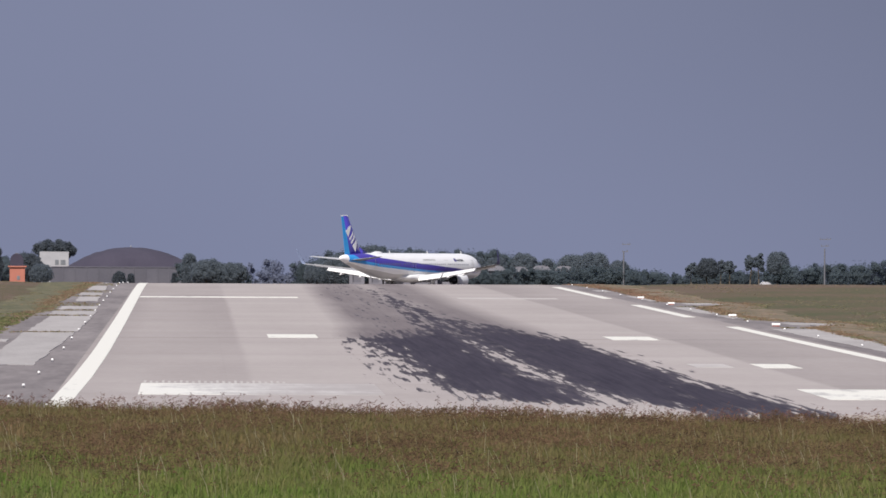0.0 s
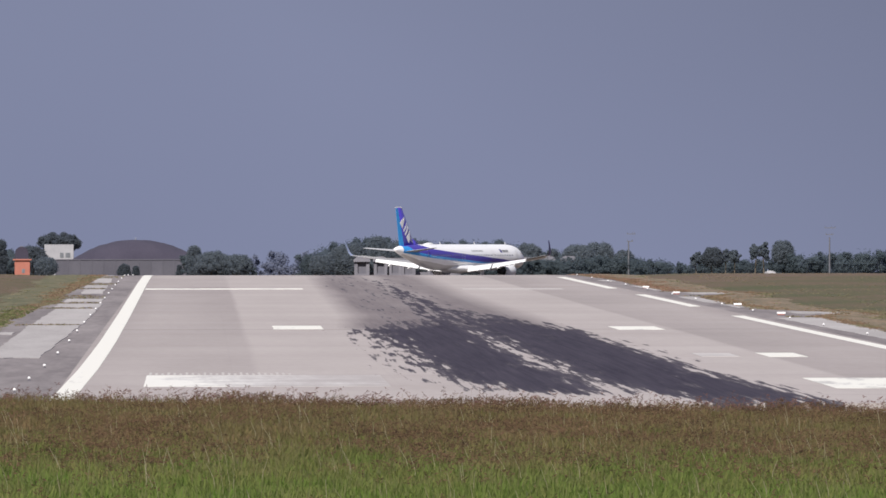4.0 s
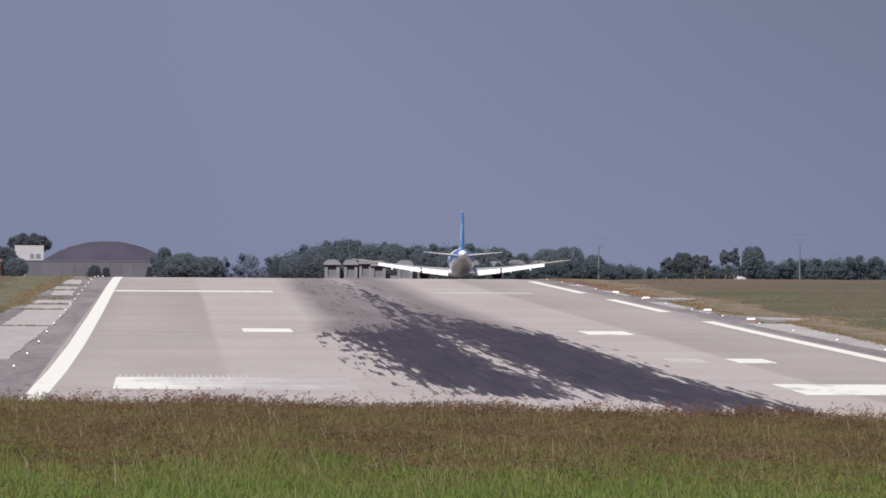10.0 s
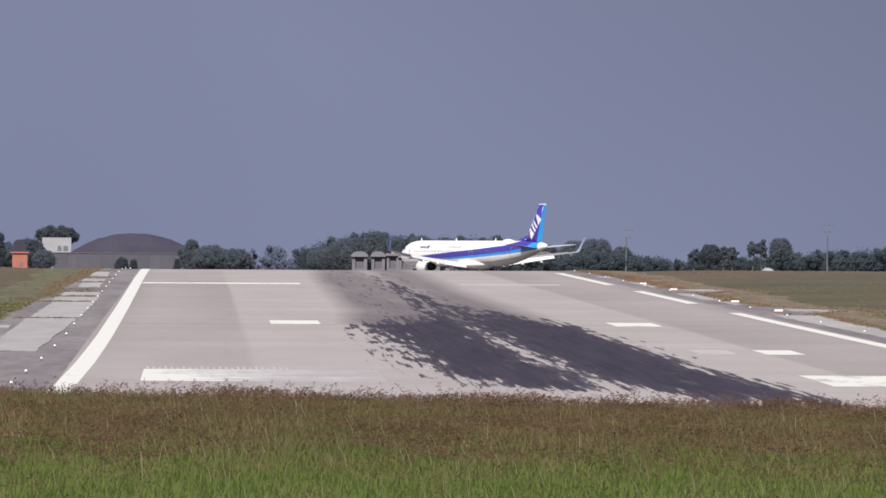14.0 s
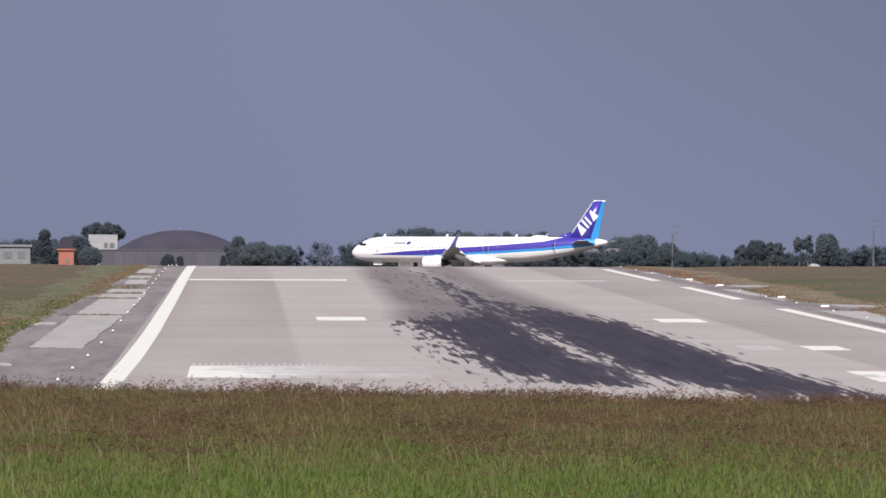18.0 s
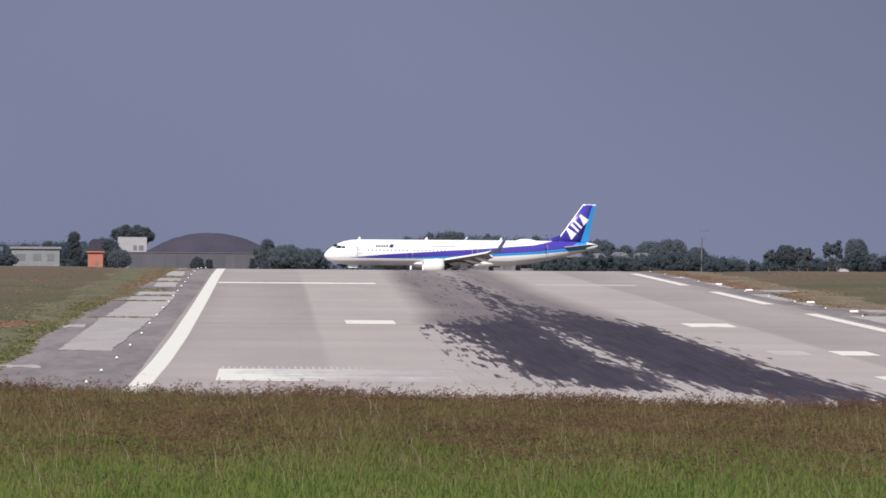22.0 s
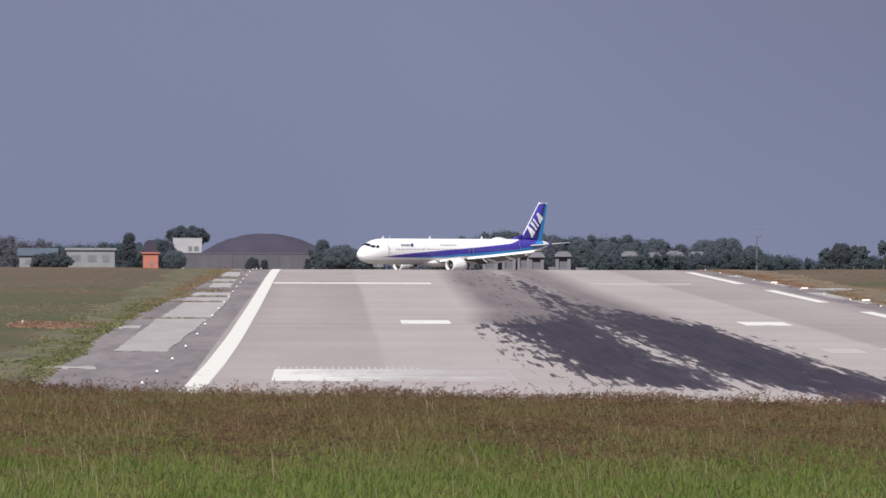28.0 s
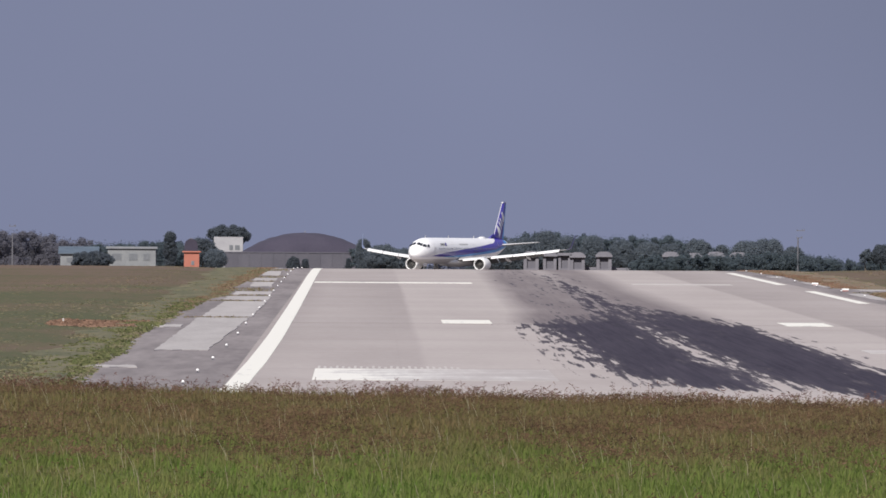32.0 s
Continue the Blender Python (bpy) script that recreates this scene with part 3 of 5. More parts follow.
slabs("slab_strip_west", [(699, 708, -13.6, -11.0, -13.4, -11.2), (775, 975, -11.3, -8.5, -11.3, -7.9), (906, 924, -13.6, -11.5, -13.4, -11.6), (984, 1120, -11.2, -7.8, -10.9, -7.7), (1133, 1172, -11.2, -7.7, -11.2, -7.7),
                          (1195, 1228, -11.0, -7.9, -11.0, -8.0), (1292, 1356, -10.4, -8.5, -10.7, -8.7), (1380, 1420, -10.8, -8.7, -10.9, -8.8), (1463, 1540, -10.6, -8.8, -10.8, -9.1), (1596, 1625, -10.8, -9.4, -10.8, -9.3)], 3)
slabs("apron_lobe", [(1062, 1084, 43.2, 46.8, 43.4, 46.9), (1282, 1303, 43.0, 46.5, 43.0, 46.4)], 6)
slabs("slab_strip_east", [(760, 838, 41.0, 43.0, 41.0, 43.0), (843, 1028, 40.9, 42.8, 40.3, 43.4), (1124, 1156, 41.1, 42.6, 41.0, 42.6), (1174, 1247, 40.7, 42.1, 40.5, 42.0), (1331, 1400, 41.3, 42.8, 41.1, 42.6), (1475, 1498, 40.5, 41.9, 40.5, 41.9)], 4)


# ---- the airliner: nose towards +y, origin on the ground between the main wheels ----
NOSE = 22.0        # from the origin to the nose
# stations from the nose: distance, half width, half height, height of the middle
STATIONS = [(0.0, 0.04, 0.04, 3.30), (0.12, 0.36, 0.34, 3.31), (0.4, 0.68, 0.66, 3.34), (0.9, 1.02, 1.02, 3.40), (1.5, 1.31, 1.33, 3.50),
            (2.3, 1.58, 1.63, 3.63), (3.3, 1.79, 1.88, 3.74), (4.5, 1.92, 2.02, 3.81), (6.0, 1.975, 2.07, 3.84), (12.0, 1.975, 2.07, 3.84),
            (20.0, 1.975, 2.07, 3.84), (28.0, 1.975, 2.07, 3.84), (31.0, 1.96, 2.03, 3.88), (34.0, 1.84, 1.84, 4.06), (37.0, 1.58, 1.52, 4.36),
            (39.5, 1.24, 1.20, 4.64), (41.5, 0.90, 0.90, 4.86), (43.0, 0.60, 0.62, 5.00), (44.0, 0.36, 0.38, 5.06), (44.5, 0.17, 0.18, 5.08)]


def body_at(s):
    for a, b in zip(STATIONS, STATIONS[1:]):
        if s <= b[0]:
            k = (s - a[0]) / (b[0] - a[0])
            return [a[i] + (b[i] - a[i]) * k for i in range(1, 4)]
    return STATIONS[-1][1:]


def piecewise(n, l, s, pts, lo=2.0, hi=12.0):
    """A height as a function of the station, by a colour ramp over 0 to 45 m."""
    g = ramp(n, l, math_node(n, l, "DIVIDE", s, 45.0), [(p / 45.0, ((h - lo) / (hi - lo),) * 3) for p, h in pts])
    return math_node(n, l, "ADD", math_node(n, l, "MULTIPLY", g, hi - lo), lo)


def livery_material():
    """White upper body, a rising dark blue band with a light blue band below it, and a pale grey belly."""
    m, n, l, b = nodes_of("airliner_livery")
    tc, sp = n.new("ShaderNodeTexCoord"), n.new("ShaderNodeSeparateXYZ")
    l.new(tc.outputs["Object"], sp.inputs[0])
    s = math_node(n, l, "SUBTRACT", NOSE, sp.outputs[1])
    z = sp.outputs[2]
    top = piecewise(n, l, s, [(3.8, 2.98), (10, 3.55), (18, 4.05), (26, 4.55), (34, 5.15), (37, 5.8), (39, 9.0)])
    low = piecewise(n, l, s, [(3.8, 2.96), (9, 2.90), (18, 3.18), (26, 3.62), (34, 4.10), (39.5, 4.7), (41, 5.6)])
    low2 = piecewise(n, l, s, [(3.8, 2.97), (12, 2.86), (18, 2.90), (26, 3.22), (34, 3.68), (40, 4.25), (43, 4.6), (44.5, 4.8)])
    grime = link_noise(n, l, 0.8, 4, (1, 0.4, 1))
    white = ramp(n, l, grime, [(0.3, (0.82, 0.82, 0.815)), (0.7, (0.87, 0.87, 0.865))])
    grey = ramp(n, l, grime, [(0.3, (0.50, 0.49, 0.475)), (0.7, (0.57, 0.56, 0.545))])
    under = mixed(n, l, math_node(n, l, "LESS_THAN", z, piecewise(n, l, s, [(0, 2.45), (8, 2.55), (30, 2.6), (38, 3.45), (44, 4.7)])), white, grey)
    col = mixed(n, l, math_node(n, l, "GREATER_THAN", z, low2), under, (0.030, 0.270, 0.640))
    col = mixed(n, l, math_node(n, l, "GREATER_THAN", z, low), col, (0.060, 0.042, 0.330))
    col = mixed(n, l, math_node(n, l, "GREATER_THAN", z, top), col, white)
    col = mixed(n, l, math_node(n, l, "GREATER_THAN", s, 42.6), col, white)
    l.new(col, b.inputs["Base Color"])
    b.inputs["Roughness"].default_value = 0.3
    return m


def fin_material():
    m, n, l, b = nodes_of("fin_livery")
    g = link_noise(n, l, 0.6, 3)
    l.new(ramp(n, l, g, [(0.3, (0.050, 0.038, 0.31)), (0.7, (0.062, 0.048, 0.36))]), b.inputs["Base Color"])
    b.inputs["Roughness"].default_value = 0.3
    return m


M_LIVERY = livery_material()
M_FIN = fin_material()
M_LIGHTBLUE = surface("light_blue_paint", (0.026, 0.245, 0.58), (0.035, 0.29, 0.66), 0.8, 0.3, bump=0.0)
M_WING = surface("wing_grey_paint", (0.30, 0.295, 0.29), (0.38, 0.375, 0.37), 0.7, 0.45, bump=0.0)
M_FLAP = surface("flap_pale_paint", (0.70, 0.70, 0.69), (0.78, 0.78, 0.77), 0.7, 0.4, bump=0.0)
M_NACELLE = surface("nacelle_white_paint", (0.72, 0.72, 0.71), (0.80, 0.80, 0.79), 0.7, 0.35, bump=0.0)
M_METAL = surface("bare_metal", (0.35, 0.34, 0.33), (0.50, 0.49, 0.48), 1.5, 0.35, 0.9, bump=0.0)
M_DARKMETAL = surface("dark_metal", (0.02, 0.02, 0.022), (0.06, 0.058, 0.056), 1.5, 0.5, 0.5, bump=0.0)
M_PANE = surface("cabin_pane", (0.10, 0.11, 0.14), (0.18, 0.19, 0.23), 2.0, 0.15, bump=0.0)
# Darker than the upper skin: shade is put into the underside colour.
M_UNDER = surface("underside_painted_shade", (0.15, 0.145, 0.14), (0.20, 0.195, 0.19), 0.7, 0.5, bump=0.0)
M_TAILPLANE = surface("tailplane_grey_paint", (0.46, 0.46, 0.46), (0.55, 0.55, 0.545), 0.7, 0.4, bump=0.0)
M_TIP = surface("wing_tip_paint", (0.24, 0.29, 0.42), (0.30, 0.35, 0.48), 0.7, 0.4, bump=0.0)
M_TYRE = surface("tyre_rubber", (0.015, 0.015, 0.016), (0.035, 0.034, 0.034), 3.0, 0.85)


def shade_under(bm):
    """Lower faces take the second material, a colour darkened to carry painted shade."""
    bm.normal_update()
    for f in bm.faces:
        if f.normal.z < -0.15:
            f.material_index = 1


def airfoil(le, chord, thick, droop=0.0):
    """A closed section: le the leading edge, chord towards the tail (-y)."""
    pts = []
    for u, t in ((0, 0), (0.03, 0.42), (0.12, 0.8), (0.3, 1.0), (0.6, 0.7), (0.85, 0.28), (1, 0.03)):
        pts.append((u, t))
    ring = [Vector((le[0], le[1] - chord * u, le[2] + chord * thick * t * 0.6 - droop * u)) for u, t in pts]
    ring += [Vector((le[0], le[1] - chord * u, le[2] - chord * thick * t * 0.4 - droop * u)) for u, t in reversed(pts[1:-1])]
    return ring


def wing_point(l):
    """Leading edge and chord at l metres from the centre line."""
    k = (l - 1.5) / 15.4
    le_s = 15.9 + 8.35 * k
    te_s = 22.9 + max(0, (l - 6.4)) * 0.285
    z = 2.35 + 1.75 * k * (0.75 + 0.25 * k)
    return le_s, te_s - le_s, z


def airliner():
    root = thing("airliner", Matrix.Identity(4), "white twin-engine airliner with blue bands and a blue fin", "airplane")
    # fuselage
    bm = bmesh.new()
    fine = []
    for a, b in zip(STATIONS, STATIONS[1:]):
        k = max(1, int((b[0] - a[0]) / 0.9))
        fine += [[a[i] + (b[i] - a[i]) * j / k for i in range(4)] for j in range(k)]
    fine.append(list(STATIONS[-1]))
    seg = 40
    rings = [[Vector((w * math.sin(2 * math.pi * i / seg), NOSE - s, zc + h * math.cos(2 * math.pi * i / seg))) for i in range(seg)] for s, w, h, zc in fine]
    loft(bm, rings)
    part("fuselage", bm, M_LIVERY, root, "white fuselage with rising dark and light blue bands", True)
    # belly fairing
    bm = bmesh.new()
    rings = []
    for s, w, h in ((13.5, 0.6, 0.12), (15, 1.5, 0.5), (17, 2.15, 0.78), (21, 2.25, 0.85), (25, 2.1, 0.75), (27, 1.3, 0.4), (28.5, 0.5, 0.1)):
        rings.append([Vector((w * math.cos(2 * math.pi * i / 20), NOSE - s, 2.12 + h * math.sin(2 * math.pi * i / 20))) for i in range(20)])
    loft(bm, rings)
    part("belly_fairing", bm, M_NACELLE, root, "", True)
    # cockpit glazing
    for sx in (-1, 1):
        for corners in (((1.45, 4), (1.62, 40), (2.15, 36), (2.02, 4)), ((1.70, 45), (2.35, 62), (2.75, 52), (2.24, 39)), ((2.52, 63), (3.2, 67), (3.25, 57), (2.92, 53))):
            bm = bmesh.new()
            quad = []
            for s, a in corners:
                w, h, zc = body_at(s)
                quad.append(bm.verts.new((sx * (w * math.sin(radians(a)) * 1.03), NOSE - s + 0.06, zc + h * math.cos(radians(a)) * 1.03)))
            f = bm.faces.new(quad)
            bmesh.ops.recalc_face_normals(bm, faces=[f])
            bmesh.ops.solidify(bm, geom=[f], thickness=0.06)
            part("cockpit_window", bm, M_GLASSY, root, "dark cockpit window pane")
    # cabin windows: one mesh a side, shared
    for sx in (-1, 1):
        shared = None
        for i in range(46):
            s = 6.9 + i * 0.62
            if 13.2 < s < 14.0 or 22.5 < s < 23.2 or 27.5 < s < 28.2:
                continue
            w, h, zc = body_at(s)
            if shared is None:
                bm = boxed(-0.02, 0.02, -0.09, 0.09, -0.13, 0.13, bevel=0.05)
                ob = part("cabin_window", bm, M_PANE, root)
                shared = ob.data
            else:
                ob = new("cabin_window", shared)
                ob.parent = root
            zz = 4.18
            ob.location = (sx * w * math.sqrt(1 - ((zz - zc) / h) ** 2), NOSE - s, zz)
        for s in (5.4, 13.6, 24.2, 35.6):
            w, h, zc = body_at(s)
            door = []
            bm = bmesh.new()
            for dz in (-0.95, -0.3, 0.35, 0.95):
                zz = 3.95 + dz + (0.35 if s > 30 else 0)
                xx = sx * (w * math.sqrt(max(0, 1 - ((zz - zc) / h) ** 2)) + 0.012)
                door.append((bm.verts.new((xx, NOSE - s - 0.4, zz)), bm.verts.new((xx, NOSE - s + 0.4, zz))))
            for a, b in zip(door, door[1:]):
                bm.faces.new((a[0], a[1], b[1], b[0]))
            bmesh.ops.solidify(bm, geom=list(bm.faces), thickness=0.01)
            part("cabin_door", bm, M_LIVERY, root)
            bm = bmesh.new()
            for y0, y1, z0, z1 in ((-0.46, -0.40, -0.98, 0.98), (0.40, 0.46, -0.98, 0.98)):
                ring = []
                for dz in (z0, -0.3, 0.35, z1):
                    zz = 3.95 + dz + (0.35 if s > 30 else 0)
                    xx = sx * (w * math.sqrt(max(0, 1 - ((zz - zc) / h) ** 2)) + 0.02)
                    ring.append((bm.verts.new((xx, NOSE - s + y0, zz)), bm.verts.new((xx, NOSE - s + y1, zz))))
                for a, b in zip(ring, ring[1:]):
                    bm.faces.new((a[0], a[1], b[1], b[0]))
            bmesh.ops.solidify(bm, geom=list(bm.faces), thickness=0.01)
            part("door_outline", bm, M_NACELLE, root)
    # unreadable lettering as small bars, and a dark emblem block
    for sx in (-1, 1):
        bars = [(8.0 + 0.42 * i, 8.30 + 0.42 * i, M_DULLPANE, 4.66, 5.02) for i in range(5)] + [(10.2, 10.85, M_FIN, 4.62, 5.12)]
        bars += [(17.0 + 0.5 * i, 17.36 + 0.5 * i, M_TAILPLANE, 4.76, 4.98) for i in range(8)]
        for s0, s1, mat, z0, z1 in bars:
            bm = bmesh.new()
            rows_ = []
            for zz in (z0, (z0 + z1) / 2, z1):
                w, h, zc = body_at(9)
                xx = sx * (w * math.sqrt(1 - ((zz - zc) / h) ** 2) + 0.012)
                k = (zz - 4.62) * 0.5
                rows_.append((bm.verts.new((xx, NOSE - s0 - k, zz)), bm.verts.new((xx, NOSE - s1 - k, zz))))
            for a, b in zip(rows_, rows_[1:]):
                bm.faces.new((a[0], a[1], b[1], b[0]))
            bmesh.ops.solidify(bm, geom=list(bm.faces), thickness=0.01)
            part("title_bar", bm, mat, root)
    # fin, rudder and white emblem blocks
    def fin_x(u, v):
        """A point of the fin by its height share v and chord share u, as station and height."""
        le = 37.3 + 4.75 * v
        te = 42.75 + 1.35 * v
        return le + (te - le) * u, 5.15 + 6.5 * v
    bm = bmesh.new()
    rings = []
    for v, th in ((0, 0.34), (0.5, 0.26), (1.0, 0.16)):
        r = []
        for u, t in ((0, 0), (0.06, 0.5), (0.3, 1), (0.76, 0.7)):
            s, z = fin_x(u, v)
            r.append((s, z, th / 2 * t * 2))
        ring = [Vector((t, NOSE - s, z)) for s, z, t in r] + [Vector((-t, NOSE - s, z)) for s, z, t in r[::-1][:-1]]
        rings.append(ring)
    loft(bm, rings)
    # root fillet
    loft(bm, [[Vector((0.12 * a, NOSE - 35.4, 5.55)), Vector((-0.12 * a, NOSE - 35.4, 5.55)), Vector((0, NOSE - 35.2, 5.75))] for a in (1,)] +
             [[Vector((0.3, NOSE - 38.4, 5.2)), Vector((-0.3, NOSE - 38.4, 5.2)), Vector((0, NOSE - 38.6, 6.85))]])
    part("fin", bm, M_FIN, root, "dark blue tail fin", True)
    bm = bmesh.new()
    rings = []
    for v, th in ((0.02, 0.24), (0.5, 0.18), (0.985, 0.11)):
        a, z = fin_x(0.765, v)
        b_, _ = fin_x(1.0, v)
        rings.append([Vector((th, NOSE - a, z)), Vector((0.02, NOSE - b_, z)), Vector((-0.02, NOSE - b_, z)), Vector((-th, NOSE - a, z))])
    loft(bm, rings)
    part("rudder", bm, M_LIGHTBLUE, root, "light blue rudder")
    bm = bmesh.new()
    rings = []
    for v, th in ((0.985, 0.165), (1.02, 0.13)):
        a, z = fin_x(-0.03, v)
        b_, _ = fin_x(1.02, v)
        rings.append([Vector((th, NOSE - a - 0.3, z)), Vector((0.02, NOSE - b_, z)), Vector((-0.02, NOSE - b_, z)), Vector((-th, NOSE - a - 0.3, z)), Vector((0, NOSE - a, z))])
    loft(bm, rings)
    part("fin_tip", bm, M_NACELLE, root, "white fin tip")
    bm = bmesh.new()
    rings = []
    for v in (0.02, 0.3, 0.6, 1.0):
        a, z = fin_x(0, v)
        rings.append([Vector((0.07, NOSE - a - 0.12, z)), Vector((0, NOSE - a + 0.05, z)), Vector((-0.07, NOSE - a - 0.12, z))])
    loft(bm, rings)
    part("fin_edge", bm, M_NACELLE, root, "white leading edge of the fin")
    def fin_half(s, z):
        """Half the fin's thickness at a point of its side."""
        v = (z - 5.15) / 6.5
        le = 37.3 + 4.75 * v
        u = (s - le) / (42.75 + 1.35 * v - le)
        th = 0.34 + (0.16 - 0.34) * v
        pts = ((0, 0), (0.06, 0.5), (0.3, 1), (0.76, 0.7), (1.0, 0.1))
        for (u0, t0), (u1, t1) in zip(pts, pts[1:]):
            if u <= u1:
                return th * (t0 + (t1 - t0) * (u - u0) / (u1 - u0))
        return th * 0.5
    # plain white shapes that climb along the fin: a wedge, two bars and a wedge
    along_, up_ = Vector((0.66, 0.75)), Vector((-0.75, 0.66))
    start = Vector((40.15, 6.05))
    shapes = [((0.0, 0.0), (1.30, 0.0), (1.10, 1.72), (0.72, 1.72)), ((1.62, 0.0), (1.96, 0.0), (2.10, 1.70), (1.66, 1.70)),
              ((2.34, 0.0), (2.70, 0.0), (2.78, 1.68), (2.46, 1.68)), ((3.05, 0.0), (4.30, 0.0), (4.10, 1.62), (3.74, 1.62))]
    for sx in (-1, 1):
        for shape in shapes:
            bm = bmesh.new()
            (a0, h0), (a1, _), (a2, h1), (a3, _) = shape
            grid = []
            for j in range(6):
                v = j / 5
                row = []
                for i in range(5):
                    u = i / 4
                    p = start + along_ * ((a0 + (a1 - a0) * u) * (1 - v) + (a3 + (a2 - a3) * u) * v) + up_ * (h0 + (h1 - h0) * v)
                    row.append(bm.verts.new((sx * (fin_half(p.x, p.y) + 0.03), NOSE - p.x, p.y)))
                grid.append(row)
            for r0, r1 in zip(grid, grid[1:]):
                for i in range(4):
                    bm.faces.new((r0[i], r0[i + 1], r1[i + 1], r1[i]))
            bmesh.ops.recalc_face_normals(bm, faces=bm.faces)
            bmesh.ops.solidify(bm, geom=list(bm.faces), thickness=0.02)
            part("emblem_bar", bm, M_NACELLE, root, "plain white slanted shape")
    # tailplanes
    for sx in (-1, 1):
        bm = bmesh.new()
        loft(bm, [airfoil((sx * 0.6, NOSE - 38.3, 4.75), 4.1, 0.10), airfoil((sx * 6.1, NOSE - 41.9, 5.30), 1.6, 0.09), airfoil((sx * 6.22, NOSE - 42.2, 5.31), 1.2, 0.06)])
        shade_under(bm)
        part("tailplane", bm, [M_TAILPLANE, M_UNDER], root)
    # wings with drooped flaps and upturned tips
    for sx in (-1, 1):
        bm = bmesh.new()
        rings = []
        for l_, f in ((0.8, 0.135), (2.0, 0.13), (6.4, 0.115), (12.0, 0.105), (16.6, 0.10), (17.1, 0.09)):
            le, ch, z = wing_point(l_)
            rings.append(airfoil((sx * l_, NOSE - le, z), ch * (0.86 if l_ < 13 else 1.0), f))
        loft(bm, rings)
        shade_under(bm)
        part("wing", bm, [M_WING, M_UNDER], root, "pale grey wing, its underside darkened with painted shade")
        # slats along the leading edge
        for l0, l1 in ((2.6, 5.0), (6.6, 9.6), (9.7, 12.9), (13.0, 16.2)):
            bm = bmesh.new()
            rr = []
            for l_ in (l0, l1):
                le, ch, z = wing_point(l_)
                rr.append([Vector((sx * l_, NOSE - le + 0.42 - a, z + h)) for a, h in ((0, -0.22), (0.1, -0.02), (0.35, 0.1), (0.75, 0.2), (0.6, 0.06), (0.3, -0.12))])
            loft(bm, rr)
            part("slat", bm, M_FLAP, root)
        # flaps: inner and outer panel, drooped
        for l0, l1 in ((2.1, 6.2), (6.5, 13.2)):
            bm = bmesh.new()
            rr = []
            for l_ in (l0, l1):
                le, ch, z = wing_point(l_)
                c = min(1.5, ch * 0.30)
                a = Vector((sx * l_, NOSE - le - ch * 0.84, z - 0.02))
                rr.append([a, a + Vector((0, -c * 0.5, 0.02)), a + Vector((0, -c * 0.98, -c * 0.52)), a + Vector((0, -c * 0.95, -c * 0.60)), a + Vector((0, -0.15, -0.2))])
            loft(bm, rr)
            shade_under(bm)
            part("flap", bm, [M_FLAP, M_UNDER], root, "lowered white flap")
        for l_ in (4.3, 7.9, 11.0):
            le, ch, z = wing_point(l_)
            bm = bmesh.new()
            ys = (NOSE - le - ch * 0.5, NOSE - le - ch * 0.75, NOSE - le - ch * 1.05, NOSE - le - ch * 1.28)
            rr = []
            for y, r, dz in zip(ys, (0.05, 0.2, 0.2, 0.03), (-0.28, -0.42, -0.62, -0.85)):
                rr.append([Vector((sx * l_ + r * 0.8 * math.cos(k * math.pi / 4), y, z + dz + r * 1.3 * math.sin(k * math.pi / 4))) for k in range(8)])
            loft(bm, rr)
            part("flap_fairing", bm, M_FLAP, root, "", True)
        # upturned tip
        bm = bmesh.new()
        le, ch, z = wing_point(17.1)
        rr = []
        for dl, ds, dz, c in ((0, 0, 0, 1.4), (0.35, 0.25, 0.12, 1.1), (0.6, 0.65, 0.55, 0.80), (0.78, 1.3, 1.5, 0.58), (0.9, 1.95, 2.35, 0.34)):
            base = Vector((sx * (17.1 + dl), NOSE - le - ds, z + dz))
            nrm = Vector((sx * (1 if dz > 0.3 else 0.2), 0, -0.2 if dz > 0.3 else -1)).normalized() * 0.05
            rr.append([base, base + Vector((0, -c * 0.4, 0)) + nrm, base + Vector((0, -c, 0)), base + Vector((0, -c * 0.4, 0)) - nrm])
        loft(bm, rr)
        bm.normal_update()
        for f in bm.faces:
            f.material_index = 1 if f.normal.x * sx < -0.1 else 0
        part("winglet", bm, [M_WINGLET, M_TIP], root, "upturned wing tip, dark blue outside and pale blue-grey inside")
        # engine
        le, ch, z = wing_point(5.75)
        ez, ey = 1.72, NOSE - 15.1
        bm = bmesh.new()
        prof = [(d_, r_ * 0.86) for d_, r_ in ((0.02, 0.93), (-0.04, 1.02), (0.15, 1.14), (0.7, 1.24), (1.7, 1.27), (2.6, 1.17), (3.3, 0.98), (3.3, 0.9), (2.4, 1.0), (0.9, 1.02), (0.3, 0.95))]
        sg = 28
        rg = [[bm.verts.new((sx * 5.75 + r * math.cos(2 * math.pi * i / sg), ey - d, ez + r * math.sin(2 * math.pi * i / sg))) for i in range(sg)] for d, r in prof]
        for a, b in zip(rg, rg[1:] + rg[:1]):
            for i in range(sg):
                bm.faces.new((a[i], a[(i + 1) % sg], b[(i + 1) % sg], b[i]))
        bmesh.ops.recalc_face_normals(bm, faces=bm.faces)
        nac = part("nacelle", bm, M_NACELLE, root, "white engine nacelle", True)
        bm = bmesh.new()
        tube(bm, (sx * 5.75, ey - 0.55, ez), (sx * 5.75, ey - 0.75, ez), 0.85, 0.85, 28)
        part("fan", bm, M_DARKMETAL, nac, "dark fan disc")
        bm = bmesh.new()
        tube(bm, (sx * 5.75, ey - 0.15, ez), (sx * 5.75, ey - 0.6, ez), 0.03, 0.28, 16)
        part("spinner", bm, M_METAL, nac)
